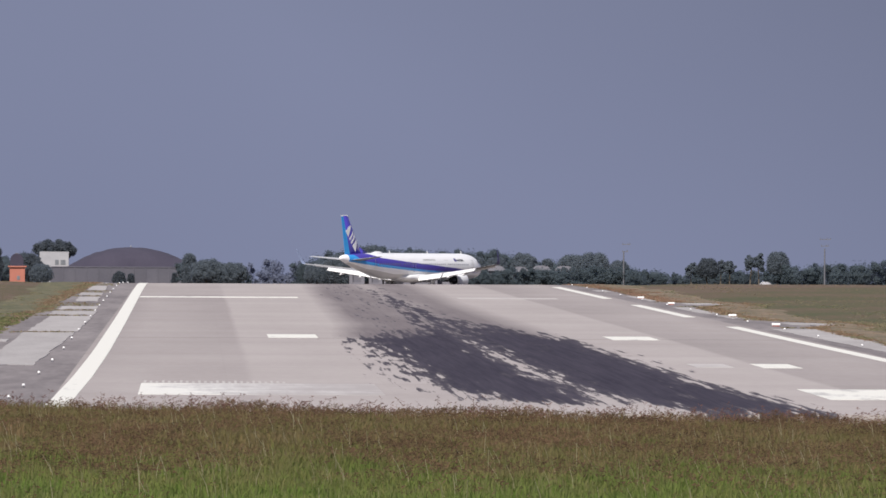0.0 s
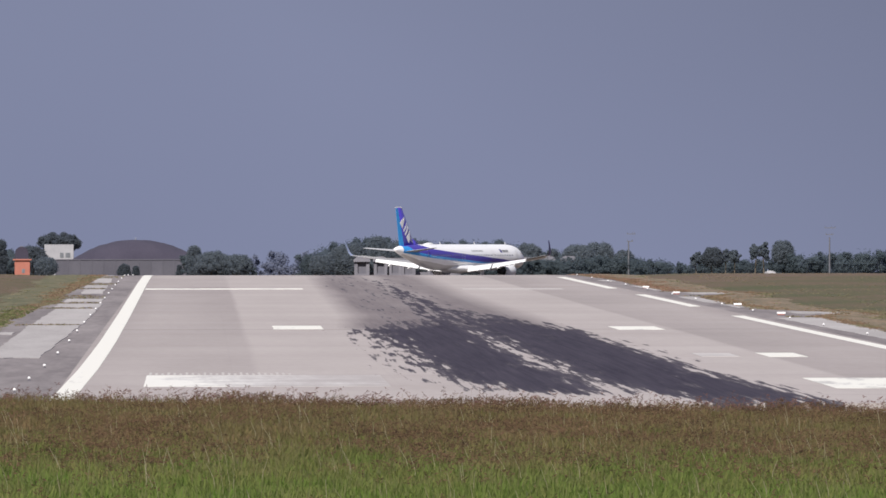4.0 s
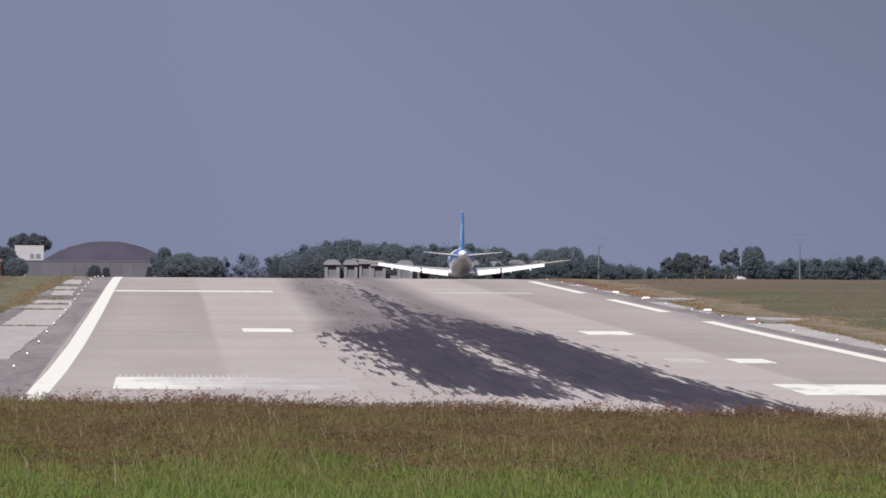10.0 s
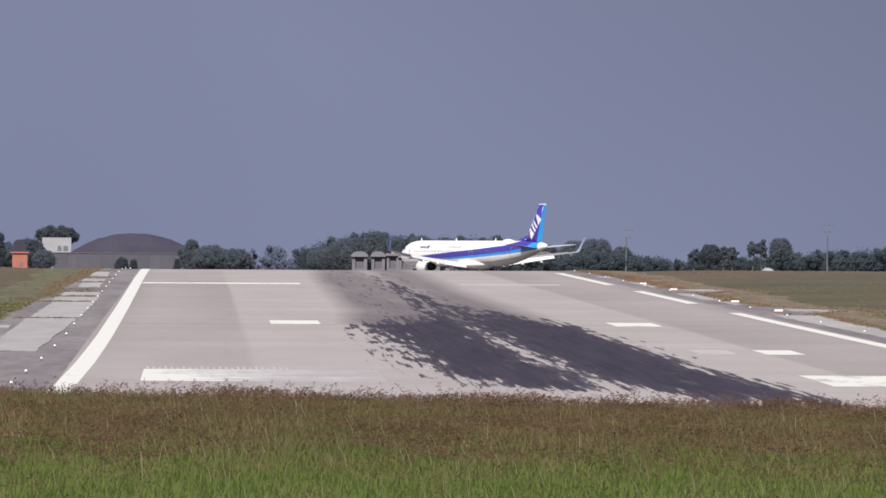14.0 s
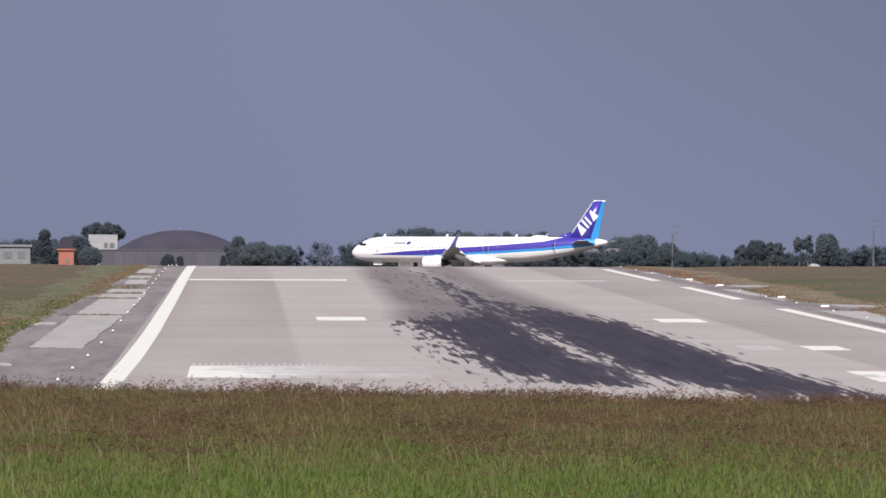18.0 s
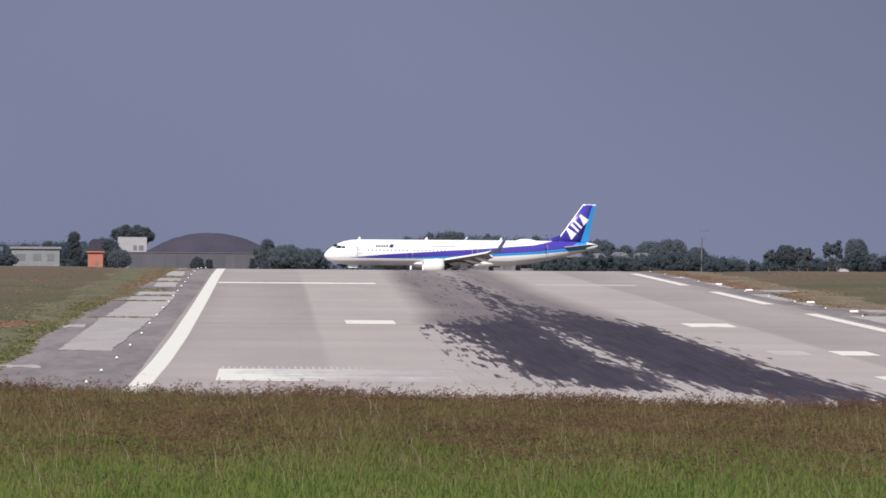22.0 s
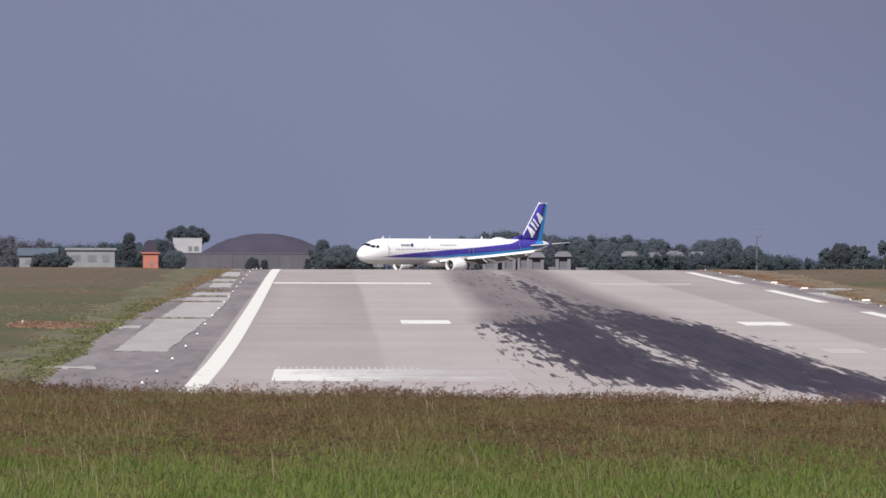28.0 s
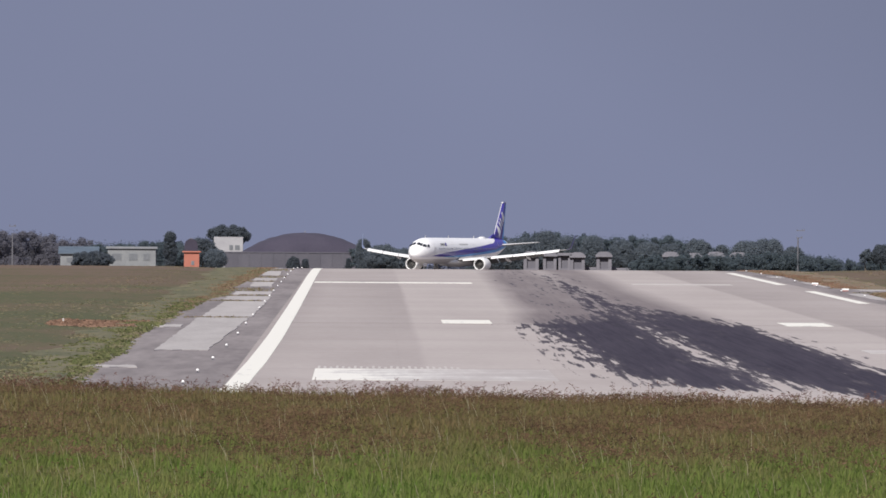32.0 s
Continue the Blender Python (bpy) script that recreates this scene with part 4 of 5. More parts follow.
        bm = bmesh.new()
        tube(bm, (sx * 5.75, ey - 2.2, ez), (sx * 5.75, ey - 4.2, ez), 0.66, 0.42, 24)
        tube(bm, (sx * 5.75, ey - 4.2, ez), (sx * 5.75, ey - 4.8, ez), 0.3, 0.05, 24)
        part("exhaust", bm, M_DARKMETAL, nac, "dark exhaust cone", True)
        bm = bmesh.new()
        rr = []
        for y, zz, t in ((ey - 0.9, 2.75, 0.06), (ey - 2.2, 2.95, 0.2), (ey - 4.4, 2.75, 0.18), (ey - 5.4, 2.6, 0.05)):
            rr.append([Vector((sx * 5.75 - t, y, zz)), Vector((sx * 5.75 + t, y, zz)), Vector((sx * 5.75 + t, y, ez + 0.9)), Vector((sx * 5.75 - t, y, ez + 0.9))])
        loft(bm, rr)
        part("pylon", bm, M_NACELLE, root)
        # main leg
        bm = bmesh.new()
        tube(bm, (sx * 3.8, 0, 0.58), (sx * 3.8, 0.1, 2.4), 0.14, 0.17, 12)
        tube(bm, (sx * 3.8, 0.0, 1.1), (sx * 2.2, 0.1, 2.2), 0.07, 0.07, 8)
        tube(bm, (sx * 3.3, 0, 0.58), (sx * 4.3, 0, 0.58), 0.09, 0.09, 10)
        leg = part("main_leg", bm, M_METAL, root)
        for o in (-0.46, 0.46):
            bm = bmesh.new()
            tube(bm, (sx * 3.8 + o - 0.2, 0, 0.585), (sx * 3.8 + o + 0.2, 0, 0.585), 0.56, 0.56, 24)
            bmesh.ops.bevel(bm, geom=[e for e in bm.edges if len(e.link_faces) == 2 and any(len(f.verts) > 4 for f in e.link_faces)], offset=0.09, segments=2, affect="EDGES")
            w_ = part("tyre", bm, M_TYRE, leg, "black tyre")
        bm = boxed(sx * 4.12 - 0.03, sx * 4.12 + 0.03, -0.6, 0.6, 0.9, 2.3, bevel=0.02)
        part("gear_door", bm, M_NACELLE, root)
    # nose leg
    bm = bmesh.new()
    tube(bm, (0, NOSE - 5.07, 0.4), (0, NOSE - 5.2, 1.95), 0.09, 0.11, 12)
    tube(bm, (-0.3, NOSE - 5.07, 0.4), (0.3, NOSE - 5.07, 0.4), 0.05, 0.05, 8)
    leg = part("nose_leg", bm, M_METAL, root)
    for o in (-0.27, 0.27):
        bm = bmesh.new()
        tube(bm, (o - 0.11, NOSE - 5.07, 0.385), (o + 0.11, NOSE - 5.07, 0.385), 0.38, 0.38, 20)
        part("tyre", bm, M_TYRE, leg, "black tyre")
    for sx in (-1, 1):
        part("gear_door", boxed(sx * 0.4 - 0.02, sx * 0.4 + 0.02, NOSE - 5.4, NOSE - 3.9, 1.35, 1.95, bevel=0.01), M_NACELLE, root)
    # radome on the crown and aerials
    bm = bmesh.new()
    rr = []
    for s, w, h in ((31.0, 0.1, 0.03), (31.5, 0.45, 0.28), (32.2, 0.55, 0.42), (33.2, 0.5, 0.40), (34.3, 0.3, 0.2), (34.9, 0.05, 0.03)):
        rr.append([Vector((w * math.cos(math.pi * k / 8), NOSE - s, 5.76 + h * math.sin(math.pi * k / 8))) for k in range(9)] + [Vector((0, NOSE - s, 5.5))])
    loft(bm, rr)
    part("antenna_dome", bm, M_NACELLE, root, "white antenna dome", True)
    for s in (5.6, 16.5, 28.6):
        bm = bmesh.new()
        w, h, zc = body_at(s)
        loft(bm, [[Vector((0.03, NOSE - s, zc + h - 0.05)), Vector((0, NOSE - s + 0.25, zc + h - 0.05)), Vector((-0.03, NOSE - s, zc + h - 0.05)), Vector((0, NOSE - s - 0.3, zc + h - 0.05))],
                  [Vector((0.015, NOSE - s - 0.18, zc + h + 0.42)), Vector((0, NOSE - s - 0.08, zc + h + 0.42)), Vector((-0.015, NOSE - s - 0.18, zc + h + 0.42)), Vector((0, NOSE - s - 0.3, zc + h + 0.42))]])
        part("aerial", bm, M_NACELLE, root)
    return root


AIRLINER = airliner()


# ---- grasses ----
def stalks(name, spots, label, tall, head_share, seed, mats, wide=0.012, heads=True, blades=2):
    """Upright stalks with bent blades and loose seed heads."""
    rnd = random.Random(seed)
    sv, sf, bv, bf, hv, hf = [], [], [], [], [], []
    for x, y, z, k in spots:
        h = tall * k * rnd.uniform(0.65, 1.15)
        a = rnd.uniform(0, math.pi)
        lx, ly = rnd.gauss(0.05, 0.10) * h, rnd.gauss(0, 0.12) * h
        cx, cy = math.cos(a) * wide, math.sin(a) * wide
        i = len(sv)
        sv += [(x - cx, y - cy, z), (x + cx, y + cy, z), (x + lx * 0.4 + cx * 0.8, y + ly * 0.4 + cy * 0.8, z + h * 0.55),
               (x + lx * 0.4 - cx * 0.8, y + ly * 0.4 - cy * 0.8, z + h * 0.55), (x + lx, y + ly, z + h)]
        sf += [(i, i + 1, i + 2, i + 3), (i + 3, i + 2, i + 4)]
        for _ in range(blades):
            a = rnd.uniform(0, 2 * math.pi)
            r, bh, w = rnd.uniform(0.15, 0.55) * tall, h * rnd.uniform(0.4, 0.85), wide * rnd.uniform(1.2, 2.8)
            ox, oy = rnd.uniform(-0.15, 0.15), rnd.uniform(-0.3, 0.3)
            i = len(bv)
            dx, dy = -math.sin(a) * w, math.cos(a) * w
            bv += [(x + ox - dx, y + oy - dy, z), (x + ox + dx, y + oy + dy, z), (x + ox + math.cos(a) * r * 0.4 + dx, y + oy + math.sin(a) * r * 0.4 + dy, z + bh * 0.7),
                   (x + ox + math.cos(a) * r * 0.4 - dx, y + oy + math.sin(a) * r * 0.4 - dy, z + bh * 0.7), (x + ox + math.cos(a) * r, y + oy + math.sin(a) * r, z + bh)]
            bf += [(i, i + 1, i + 2, i + 3), (i + 3, i + 2, i + 4)]
        if heads and rnd.random() < head_share(x, y):
            # fingers of seed that spread from the tip and nod with the wind
            for _ in range(5):
                a, up, t = rnd.uniform(0, 2 * math.pi), rnd.uniform(-0.45, 1.1), rnd.uniform(0.05, 0.15) * tall / 0.59
                w = rnd.uniform(0.009, 0.020)
                sx, sz = x + lx, z + h - rnd.uniform(0.0, 0.10)
                ex, ey, ez = sx + t * math.cos(a) + 0.02, y + ly + t * math.sin(a), sz + t * up
                i = len(hv)
                hv += [(sx, y + ly, sz - w * 0.4), ((sx + ex) / 2, ey, (sz + ez) / 2 + w), ((sx + ex) / 2, ey - w, (sz + ez) / 2 - w), ((sx + ex) / 2, ey + w, (sz + ez) / 2 - w), (ex, ey, ez - w)]
                hf += [(i, i + 1, i + 2), (i, i + 2, i + 3), (i, i + 3, i + 1), (i + 4, i + 2, i + 1), (i + 4, i + 3, i + 2), (i + 4, i + 1, i + 3)]
    root = raw_object(name, sv, sf, mats[0])
    tagged(root, label, "grass", kind="stuff")
    tagged(raw_object("blade", bv, bf, mats[1], root), kind="stuff")
    if hv:
        tagged(raw_object("seed_head", hv, hf, mats[2], root), kind="stuff")
    return root


def meadow():
    rnd = random.Random(11)
    spots = []
    for i in range(72000):
        y = 300 + 302 * rnd.random() ** 0.85
        half0, half1 = -0.0275 * y - 1, 0.0535 * y + 1
        x = rnd.uniform(half0, half1)
        k = 0.75 + 0.4 * noise.noise((x * 0.35, y * 0.05, 1.0)) + 0.25 * noise.noise((x * 1.3, y * 0.2, 7.0))
        spots.append((x, y, land_z(x, y), max(0.35, k)))

    def share(x, y):
        return (0.025 + 0.22 * ease(360, 450, y) + 0.30 * ease(550, 590, y)) * (0.85 + 2.2 * noise.noise((x * 0.22, y * 0.03, 5)) + 1.0 * noise.noise((x * 0.9, y * 0.09, 8)))
    return stalks("meadow_grass", spots, "tall meadow grass, green with reddish brown seed heads", 0.59, share, 12, (M_STALK, M_BLADE, M_HEAD), 0.007)


def fringe():
    """Clumps of taller seeding grass at the meadow's far end, which sway in the wind."""
    rnd = random.Random(18)
    out = []
    for c in range(26):
        cx = -17.5 + 53 * (c + rnd.uniform(0.1, 0.9)) / 26
        spots = []
        for _ in range(rnd.randint(28, 75)):
            x, y = cx + rnd.gauss(0, 0.75), rnd.uniform(574, 603)
            spots.append((x, y, land_z(x, y), rnd.uniform(0.55, 1.15)))
        out.append(stalks("seeding_grass", spots, "taller reddish seeding grass at the end of the meadow", 0.72, lambda x, y: 1.0, 200 + c, (M_STALK, M_BLADE, M_PLUME), 0.006, True, 1))
    return out


def field(name, x0, x1, y0, y1, count, seed, label, tall=0.34, mats=None, wide=0.03, lift=0.0):
    rnd = random.Random(seed)
    spots = []
    for _ in range(count):
        y = y0 + (y1 - y0) * rnd.random()
        u = rnd.random() ** 1.4
        x = x0 + (x1 - x0) * u + noise.noise((y * 0.02, 4.2, seed)) * 1.4
        k = 0.8 + 0.5 * noise.noise((x * 0.2, y * 0.03, 2.0))
        spots.append((x, y, land_z(x, y) - 0.02 + lift, max(0.3, k)))
    return stalks(name, spots, label, tall, lambda x, y: 0.0, seed, mats or (M_FIELD, M_FIELD, M_HEAD), wide, False)


# ---- trees ----
def crown_mesh(rnd, blobs, leaves, size, squash=0.85, heart=0.90):
    verts, faces = [], []
    per = leaves // len(blobs)
    for bx, by, bz, r in blobs:
        # a dense twiggy heart, so that no sky shows through the middle
        o, q = len(verts), r * heart
        for k in range(3):
            e = (-0.62, 0.0, 0.62)[k]
            for a in range(7):
                w = q * math.sqrt(1 - e * e) * rnd.uniform(0.86, 1.04)
                t = 2 * math.pi * (a + 0.5 * k) / 7
                verts.append((bx + w * math.cos(t), by + w * math.sin(t), bz + e * q * squash))
        verts += [(bx, by, bz + q * squash), (bx, by, bz - q * squash)]
        for a in range(7):
            b = (a + 1) % 7
            faces += [(o + a, o + b, o + 7 + b, o + 7 + a), (o + 7 + a, o + 7 + b, o + 14 + b, o + 14 + a), (o + 14 + a, o + 14 + b, o + 21), (o + b, o + a, o + 22)]
        n_ = max(12, int(per * (r / (sum(b[3] for b in blobs) / len(blobs))) ** 2))
        for _ in range(n_):
            d = Vector((rnd.gauss(0, 1), rnd.gauss(0, 1), rnd.gauss(0, 1))).normalized()
            p = Vector((bx, by, bz)) + Vector((d.x, d.y, d.z * squash)) * r * (rnd.uniform(0.86, 1.12) if rnd.random() < 0.86 else rnd.uniform(1.05, 1.4))
            d = (d * 0.7 + Vector((0, 0, 0.4)) + Vector((rnd.gauss(0, 1), rnd.gauss(0, 1), rnd.gauss(0, 1))).normalized()).normalized()
            a = Vector((rnd.gauss(0, 1), rnd.gauss(0, 1), rnd.gauss(0, 1))).normalized()
            b = a.cross(d + Vector((0.01, 0, 0.02))).normalized()
            c = b.cross(d).normalized()
            s = size * rnd.uniform(0.6, 1.5)
            i = len(verts)
            verts += [tuple(p - b * s), tuple(p - c * s * 0.6 + d * s * 0.2), tuple(p + b * s), tuple(p + c * s * 0.6 - d * s * 0.1)]
            faces.append((i, i + 1, i + 2, i + 3))
    return verts, faces


def tree(name, seed, width, height, clear, label, category, mat, leaves=1500, size=0.28, kind="round"):
    """Trunk with limbs, and a crown of leaf clumps over several blobs; base at the origin."""
    rnd = random.Random(seed)
    root = thing(name, Matrix.Identity(4), label, category)
    bm = bmesh.new()
    tr = max(0.12, height * 0.022)
    mid = Vector((rnd.uniform(-0.4, 0.4), rnd.uniform(-0.3, 0.3), clear + (height - clear) * 0.35))
    tube(bm, (0, 0, -0.3), mid * 0.5, tr, tr * 0.75, 8)
    tube(bm, mid * 0.5, mid, tr * 0.75, tr * 0.45, 8)
    blobs = []
    cz, ch, cw = (clear + height) / 2, (height - clear) / 2, width / 2
    k = {"flat": 60, "loose": 17, "column": 50}.get(kind, 75)
    if kind != "loose":
        blobs += [(rnd.uniform(-0.1, 0.1) * cw + o * cw * 0.36, 0, cz - ch * 0.05, min(ch, cw) * 0.60) for o in (-1, 0, 1)]
        if ch > cw * 1.2:
            blobs += [(0, 0, cz + o * (ch - cw * 0.75), cw * 0.68) for o in (-1, 1)]
    for i in range(k):
        # small clumps over the whole crown, so that its outline is uneven
        a, e = 2 * math.pi * (i * 0.618) + rnd.uniform(-0.3, 0.3), -0.75 + 1.7 * (i + 0.5) / k
        e = max(-0.95, min(0.97, e))
        m_ = math.sqrt(1 - e * e)
        r = min(ch, cw) * rnd.uniform(0.16, 0.36) * (0.95 if kind == "loose" else 1)
        q = rnd.uniform(0.45, 1.0) if kind == "loose" else rnd.uniform(0.78, 1.0)
        p = ((cw - r) * m_ * math.cos(a) * q, (cw - r) * m_ * math.sin(a) * q * 0.8, cz + (ch - r * 0.8) * e * q)
        blobs.append((*p, r))
        if i % 7 == 0:
            tube(bm, mid * rnd.uniform(0.5, 0.95), p, tr * 0.32, tr * 0.1, 6)
    part("trunk", bm, M_BARK, root, "", True)
    v, f = crown_mesh(rnd, blobs, leaves, size, 0.85, 0.45 if kind == "loose" else 0.90)
    raw_object("crown", v, f, mat, root)
    return root


def wood(name, b0, b1, d, top, seed, label, mat, step=3.0, deep=25, size=0.4, leaves=160, ragged=0.25):
    """A far belt of wood: many overlapping leafy crowns, as one mass; top gives its height along the belt."""
    rnd = random.Random(seed)
    x0, x1 = d * b0 / 1000, d * b1 / 1000
    verts, faces = [], []
    x = x0
    while x < x1:
        h = top((x - x0) / (x1 - x0)) * (1 + ragged * noise.noise((x * 0.13, seed, 0.5)) + ragged * 0.5 * noise.noise((x * 0.5, seed, 2.5)))
        y = d + rnd.uniform(0, deep)
        g = land_z(x, y)
        h = max(1.2, h)
        blobs = []
        r = min(step * 1.3, h * 0.42)
        zz = h - r * 1.12
        while zz > -r * 0.3:
            blobs.append((rnd.uniform(-1, 1), rnd.uniform(-0.5, 1.5), zz, r * rnd.uniform(0.85, 1.1)))
            for _ in range(6):
                a = rnd.uniform(0, 2 * math.pi)
                blobs.append((r * 0.95 * math.cos(a), -abs(r * 0.8 * math.sin(a)), zz + r * rnd.uniform(-0.4, 0.85), r * rnd.uniform(0.16, 0.36)))
            zz -= r * 1.15
        v, f = crown_mesh(rnd, blobs, leaves * len(blobs) // 5, size)
        o = len(verts)
        verts += [(p[0] + x, p[1] + y, p[2] + g) for p in v]
        faces += [tuple(o + q for q in t) for t in f]
        x += step * rnd.uniform(0.7, 1.3)
    ob = raw_object(name, verts, faces, mat)
    return tagged(ob, label, "trees", kind="stuff")


# ---- buildings ----
def gable_house(name, b, d, width, depth, eaves, ridge, label, wall_mat, roof_mat, windows=(), category="house", flat=False):
    x, y, z = place(b, d)
    root = thing(name, pose(x, y, z), label, category)
    part("wall", boxed(-width / 2, width / 2, 0, depth, -0.5, eaves), wall_mat, root)
    bm = bmesh.new()
    if flat:
        o = 0.3 if ridge - eaves > 0.2 else 0.02
        box(bm, -width / 2 - o, width / 2 + o, -o, depth + o, eaves + 0.003, ridge, bevel=0.02)
    else:
        o = 0.4
        loft(bm, [[Vector((sx * (width / 2 + o), -o, eaves)), Vector((sx * (width / 2 + o), depth / 2, ridge)), Vector((sx * (width / 2 + o), depth + o, eaves)),
                   Vector((sx * (width / 2 + o), depth + o, eaves - 0.15)), Vector((sx * (width / 2 + o), -o, eaves - 0.15))] for sx in (-1, 1)])
    part("roof", bm, roof_mat, root)
    for wx, wz, ww, wh in windows:
        win = part("window", boxed(wx - ww / 2, wx + ww / 2, -0.05, 0.03, wz - wh / 2, wz + wh / 2), M_GREYWALL, root)
        part("pane", boxed(wx - ww / 2 + 0.06, wx + ww / 2 - 0.06, -0.07, -0.04, wz - wh / 2 + 0.06, wz + wh / 2 - 0.06), M_DULLPANE, win)
    return root


def mound_hangar():
    """A turf-covered aircraft shelter behind a long concrete wall."""
    d = 2600
    x, y, z = place((346 - 441) / 26, d + 14)
    root = thing("earth_covered_hangar", pose(x, y, z), "low domed hangar covered with dark turf", "hangar")
    bm = bmesh.new()
    nx, ny = 44, 18
    grid = []
    for j in range(ny + 1):
        row = []
        for i in range(nx + 1):
            u, v = -1 + 2 * i / nx, -1 + 2 * j / ny
            dome = max(0.0, 1 - abs(u * 1.07) ** 2.15) * max(0.0, 1 - abs(v) ** 4)
            zz = 3.2 * (1 - abs(v) ** 6) + 4.3 * dome + 0.16 * noise.noise((u * 9, v * 6, 2))
            row.append(bm.verts.new((u * 13.4 - 1.7, v * 9, zz if 0 < i < nx and 0 < j < ny else -0.4)))
        grid.append(row)
    for j in range(ny):
        for i in range(nx):
            bm.faces.new((grid[j][i], grid[j][i + 1], grid[j + 1][i + 1], grid[j + 1][i]))
    bmesh.ops.recalc_face_normals(bm, faces=bm.faces)
    part("turf_dome", bm, M_MOUND, root, "", True)
    part("vent_pipe", boxed(-1.85, -1.65, -0.2, 0.0, 7.2, 7.85, bevel=0.05), M_STEEL, root)
    # wall in front
    x0, x1 = d * (188 - 441) / 26000, d * (438 - 441) / 26000
    wz = land_z(x0, d)
    wall = thing("blast_wall", pose((x0 + x1) / 2, d, wz), "long grey concrete wall before the hangar", "wall")
    w = (x1 - x0)
    k = 12
    for i in range(k):
        a = -w / 2 + w * i / k
        part("panel", boxed(a + 0.02, a + w / k - 0.02, 0, 0.35, -0.4, 3.75, bevel=0.03), M_BLASTWALL, wall)
        part("pier", boxed(a - 0.15, a + 0.15, -0.07, 0.0, -0.4, 3.85, bevel=0.02), M_BLASTWALL, wall)
    part("coping", boxed(-w / 2 - 0.1, w / 2 + 0.1, -0.1, 0.5, 3.753, 3.95, bevel=0.03), M_BLASTWALL, wall)


def pole(b, d, height, arms, label):
    x, y, z = place(b, d)
    root = thing("utility_pole", pose(x, y, z), label, "pole", "utility poles")
    bm = bmesh.new()
    tube(bm, (0, 0, -0.4), (0, 0, height), 0.17, 0.11, 10)
    part("post", bm, M_POLE, root)
    for h, a0, a1 in arms:
        arm = part("crossarm", boxed(a0, a1, -0.05, 0.05, h - 0.06, h + 0.06), M_POLE, root)
        for xx in (a0 + 0.1, (a0 + a1) / 2 + 0.3, a1 - 0.1):
            bm = bmesh.new()
            tube(bm, (xx, 0, h + 0.06), (xx, 0, h + 0.3), 0.05, 0.04, 8)
            part("insulator", bm, M_POLE, arm)


def edge_light(x, y):
    root = thing("runway_edge_light", pose(x, y, runway_z(y)), "small white runway edge light on a stem", "light", "runway edge lights")
    bm = bmesh.new()
    tube(bm, (0, 0, -0.05), (0, 0, 0.03), 0.08, 0.07, 12)
    tube(bm, (0, 0, 0.03), (0, 0, 0.08), 0.025, 0.025, 8)
    part("stem", bm, M_POLE, root)
    bm = bmesh.new()
    tube(bm, (0, 0, 0.075), (0, 0, 0.11), 0.05, 0.08, 12)
    tube(bm, (0, 0, 0.11), (0, 0, 0.19), 0.08, 0.045, 12)
    part("lens", bm, M_WHITE, root)
    return root


def marker_box(x, y, label):
    root = thing("marker_unit", pose(x, y, runway_z(y)), label, "marker", "markers beside the runway")
    part("cabinet", boxed(-0.31, 0.31, -0.4, 0.4, 0.06, 0.22, bevel=0.04), M_WHITE, root, "white top of the box")
    part("base", boxed(-0.27, 0.27, -0.36, 0.36, 0.0, 0.06, bevel=0.02), M_RED, root, "red base")
    for lx in (-0.25, 0.25):
        part("leg", boxed(lx - 0.03, lx + 0.03, -0.03, 0.03, -0.15, 0.0), M_STEEL, root)
    return root


def sign(x, y):
    root = thing("guidance_sign", pose(x, y, land_z(x, y)), "yellow airfield guidance sign on legs", "sign")
    part("board", boxed(-0.75, 0.75, -0.08, 0.08, 0.34, 0.70, bevel=0.03), M_YELLOW, root)
    for lx in (-0.6, 0.6):
        part("leg", boxed(lx - 0.04, lx + 0.04, -0.04, 0.04, -0.2, 0.34), M_STEEL, root)
    part("marking", boxed(-0.28, 0.30, -0.10, -0.08, 0.42, 0.62), M_FADED, root)


def shelter(b, d, width, top, label, capped=True):
    """A concrete bay: two piers, a back wall between them coloured dark for the recess's shade, and a thick rounded cap
    that overhangs.
    """
    x, y, z = place(b, d)
    root = thing("concrete_shelter", pose(x, y, z), label, "shed", "concrete shelters by the wood")
    h = top - z
    e = width / 2
    eaves = h - (0.95 if capped else 0.5)
    for sx in (-1, 1):
        part("pier", boxed(min(sx * e, sx * e * 0.55), max(sx * e, sx * e * 0.55), 0, 4, -0.4, eaves, bevel=0.04), M_CONCRETE, root)
    part("back_wall", boxed(-e * 0.545, e * 0.545, 0.45, 0.7, -0.4, eaves), M_OPENING, root)
    part("sill", boxed(-e * 0.545, e * 0.545, 0.05, 0.4, -0.4, eaves * 0.42), M_CONCRETE, root)
    bm = bmesh.new()
    if capped:
        outline = [(-e - 0.14, eaves + 0.003), (-e - 0.14, eaves + 0.30), (-e * 0.72, h - 0.12), (-e * 0.35, h), (e * 0.35, h), (e * 0.72, h - 0.12), (e + 0.14, eaves + 0.30), (e + 0.14, eaves + 0.003)]
    else:
        outline = [(-e - 0.15, eaves + 0.003), (-e - 0.15, h), (e + 0.15, h), (e + 0.15, eaves + 0.003)]
    loft(bm, [[Vector((px, yy, pz)) for px, pz in outline] for yy in (-0.45, 4.4)])
    part("roof", bm, M_CAP, root, "paler weathered roof cap")


def b_(px):
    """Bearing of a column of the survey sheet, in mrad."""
    return (px - 441) / 26


def z_(px, row, d):
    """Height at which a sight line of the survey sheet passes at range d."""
    return EYE + (25 - (row - 441 - (px - 784) * 0.00646)) * d / 26000


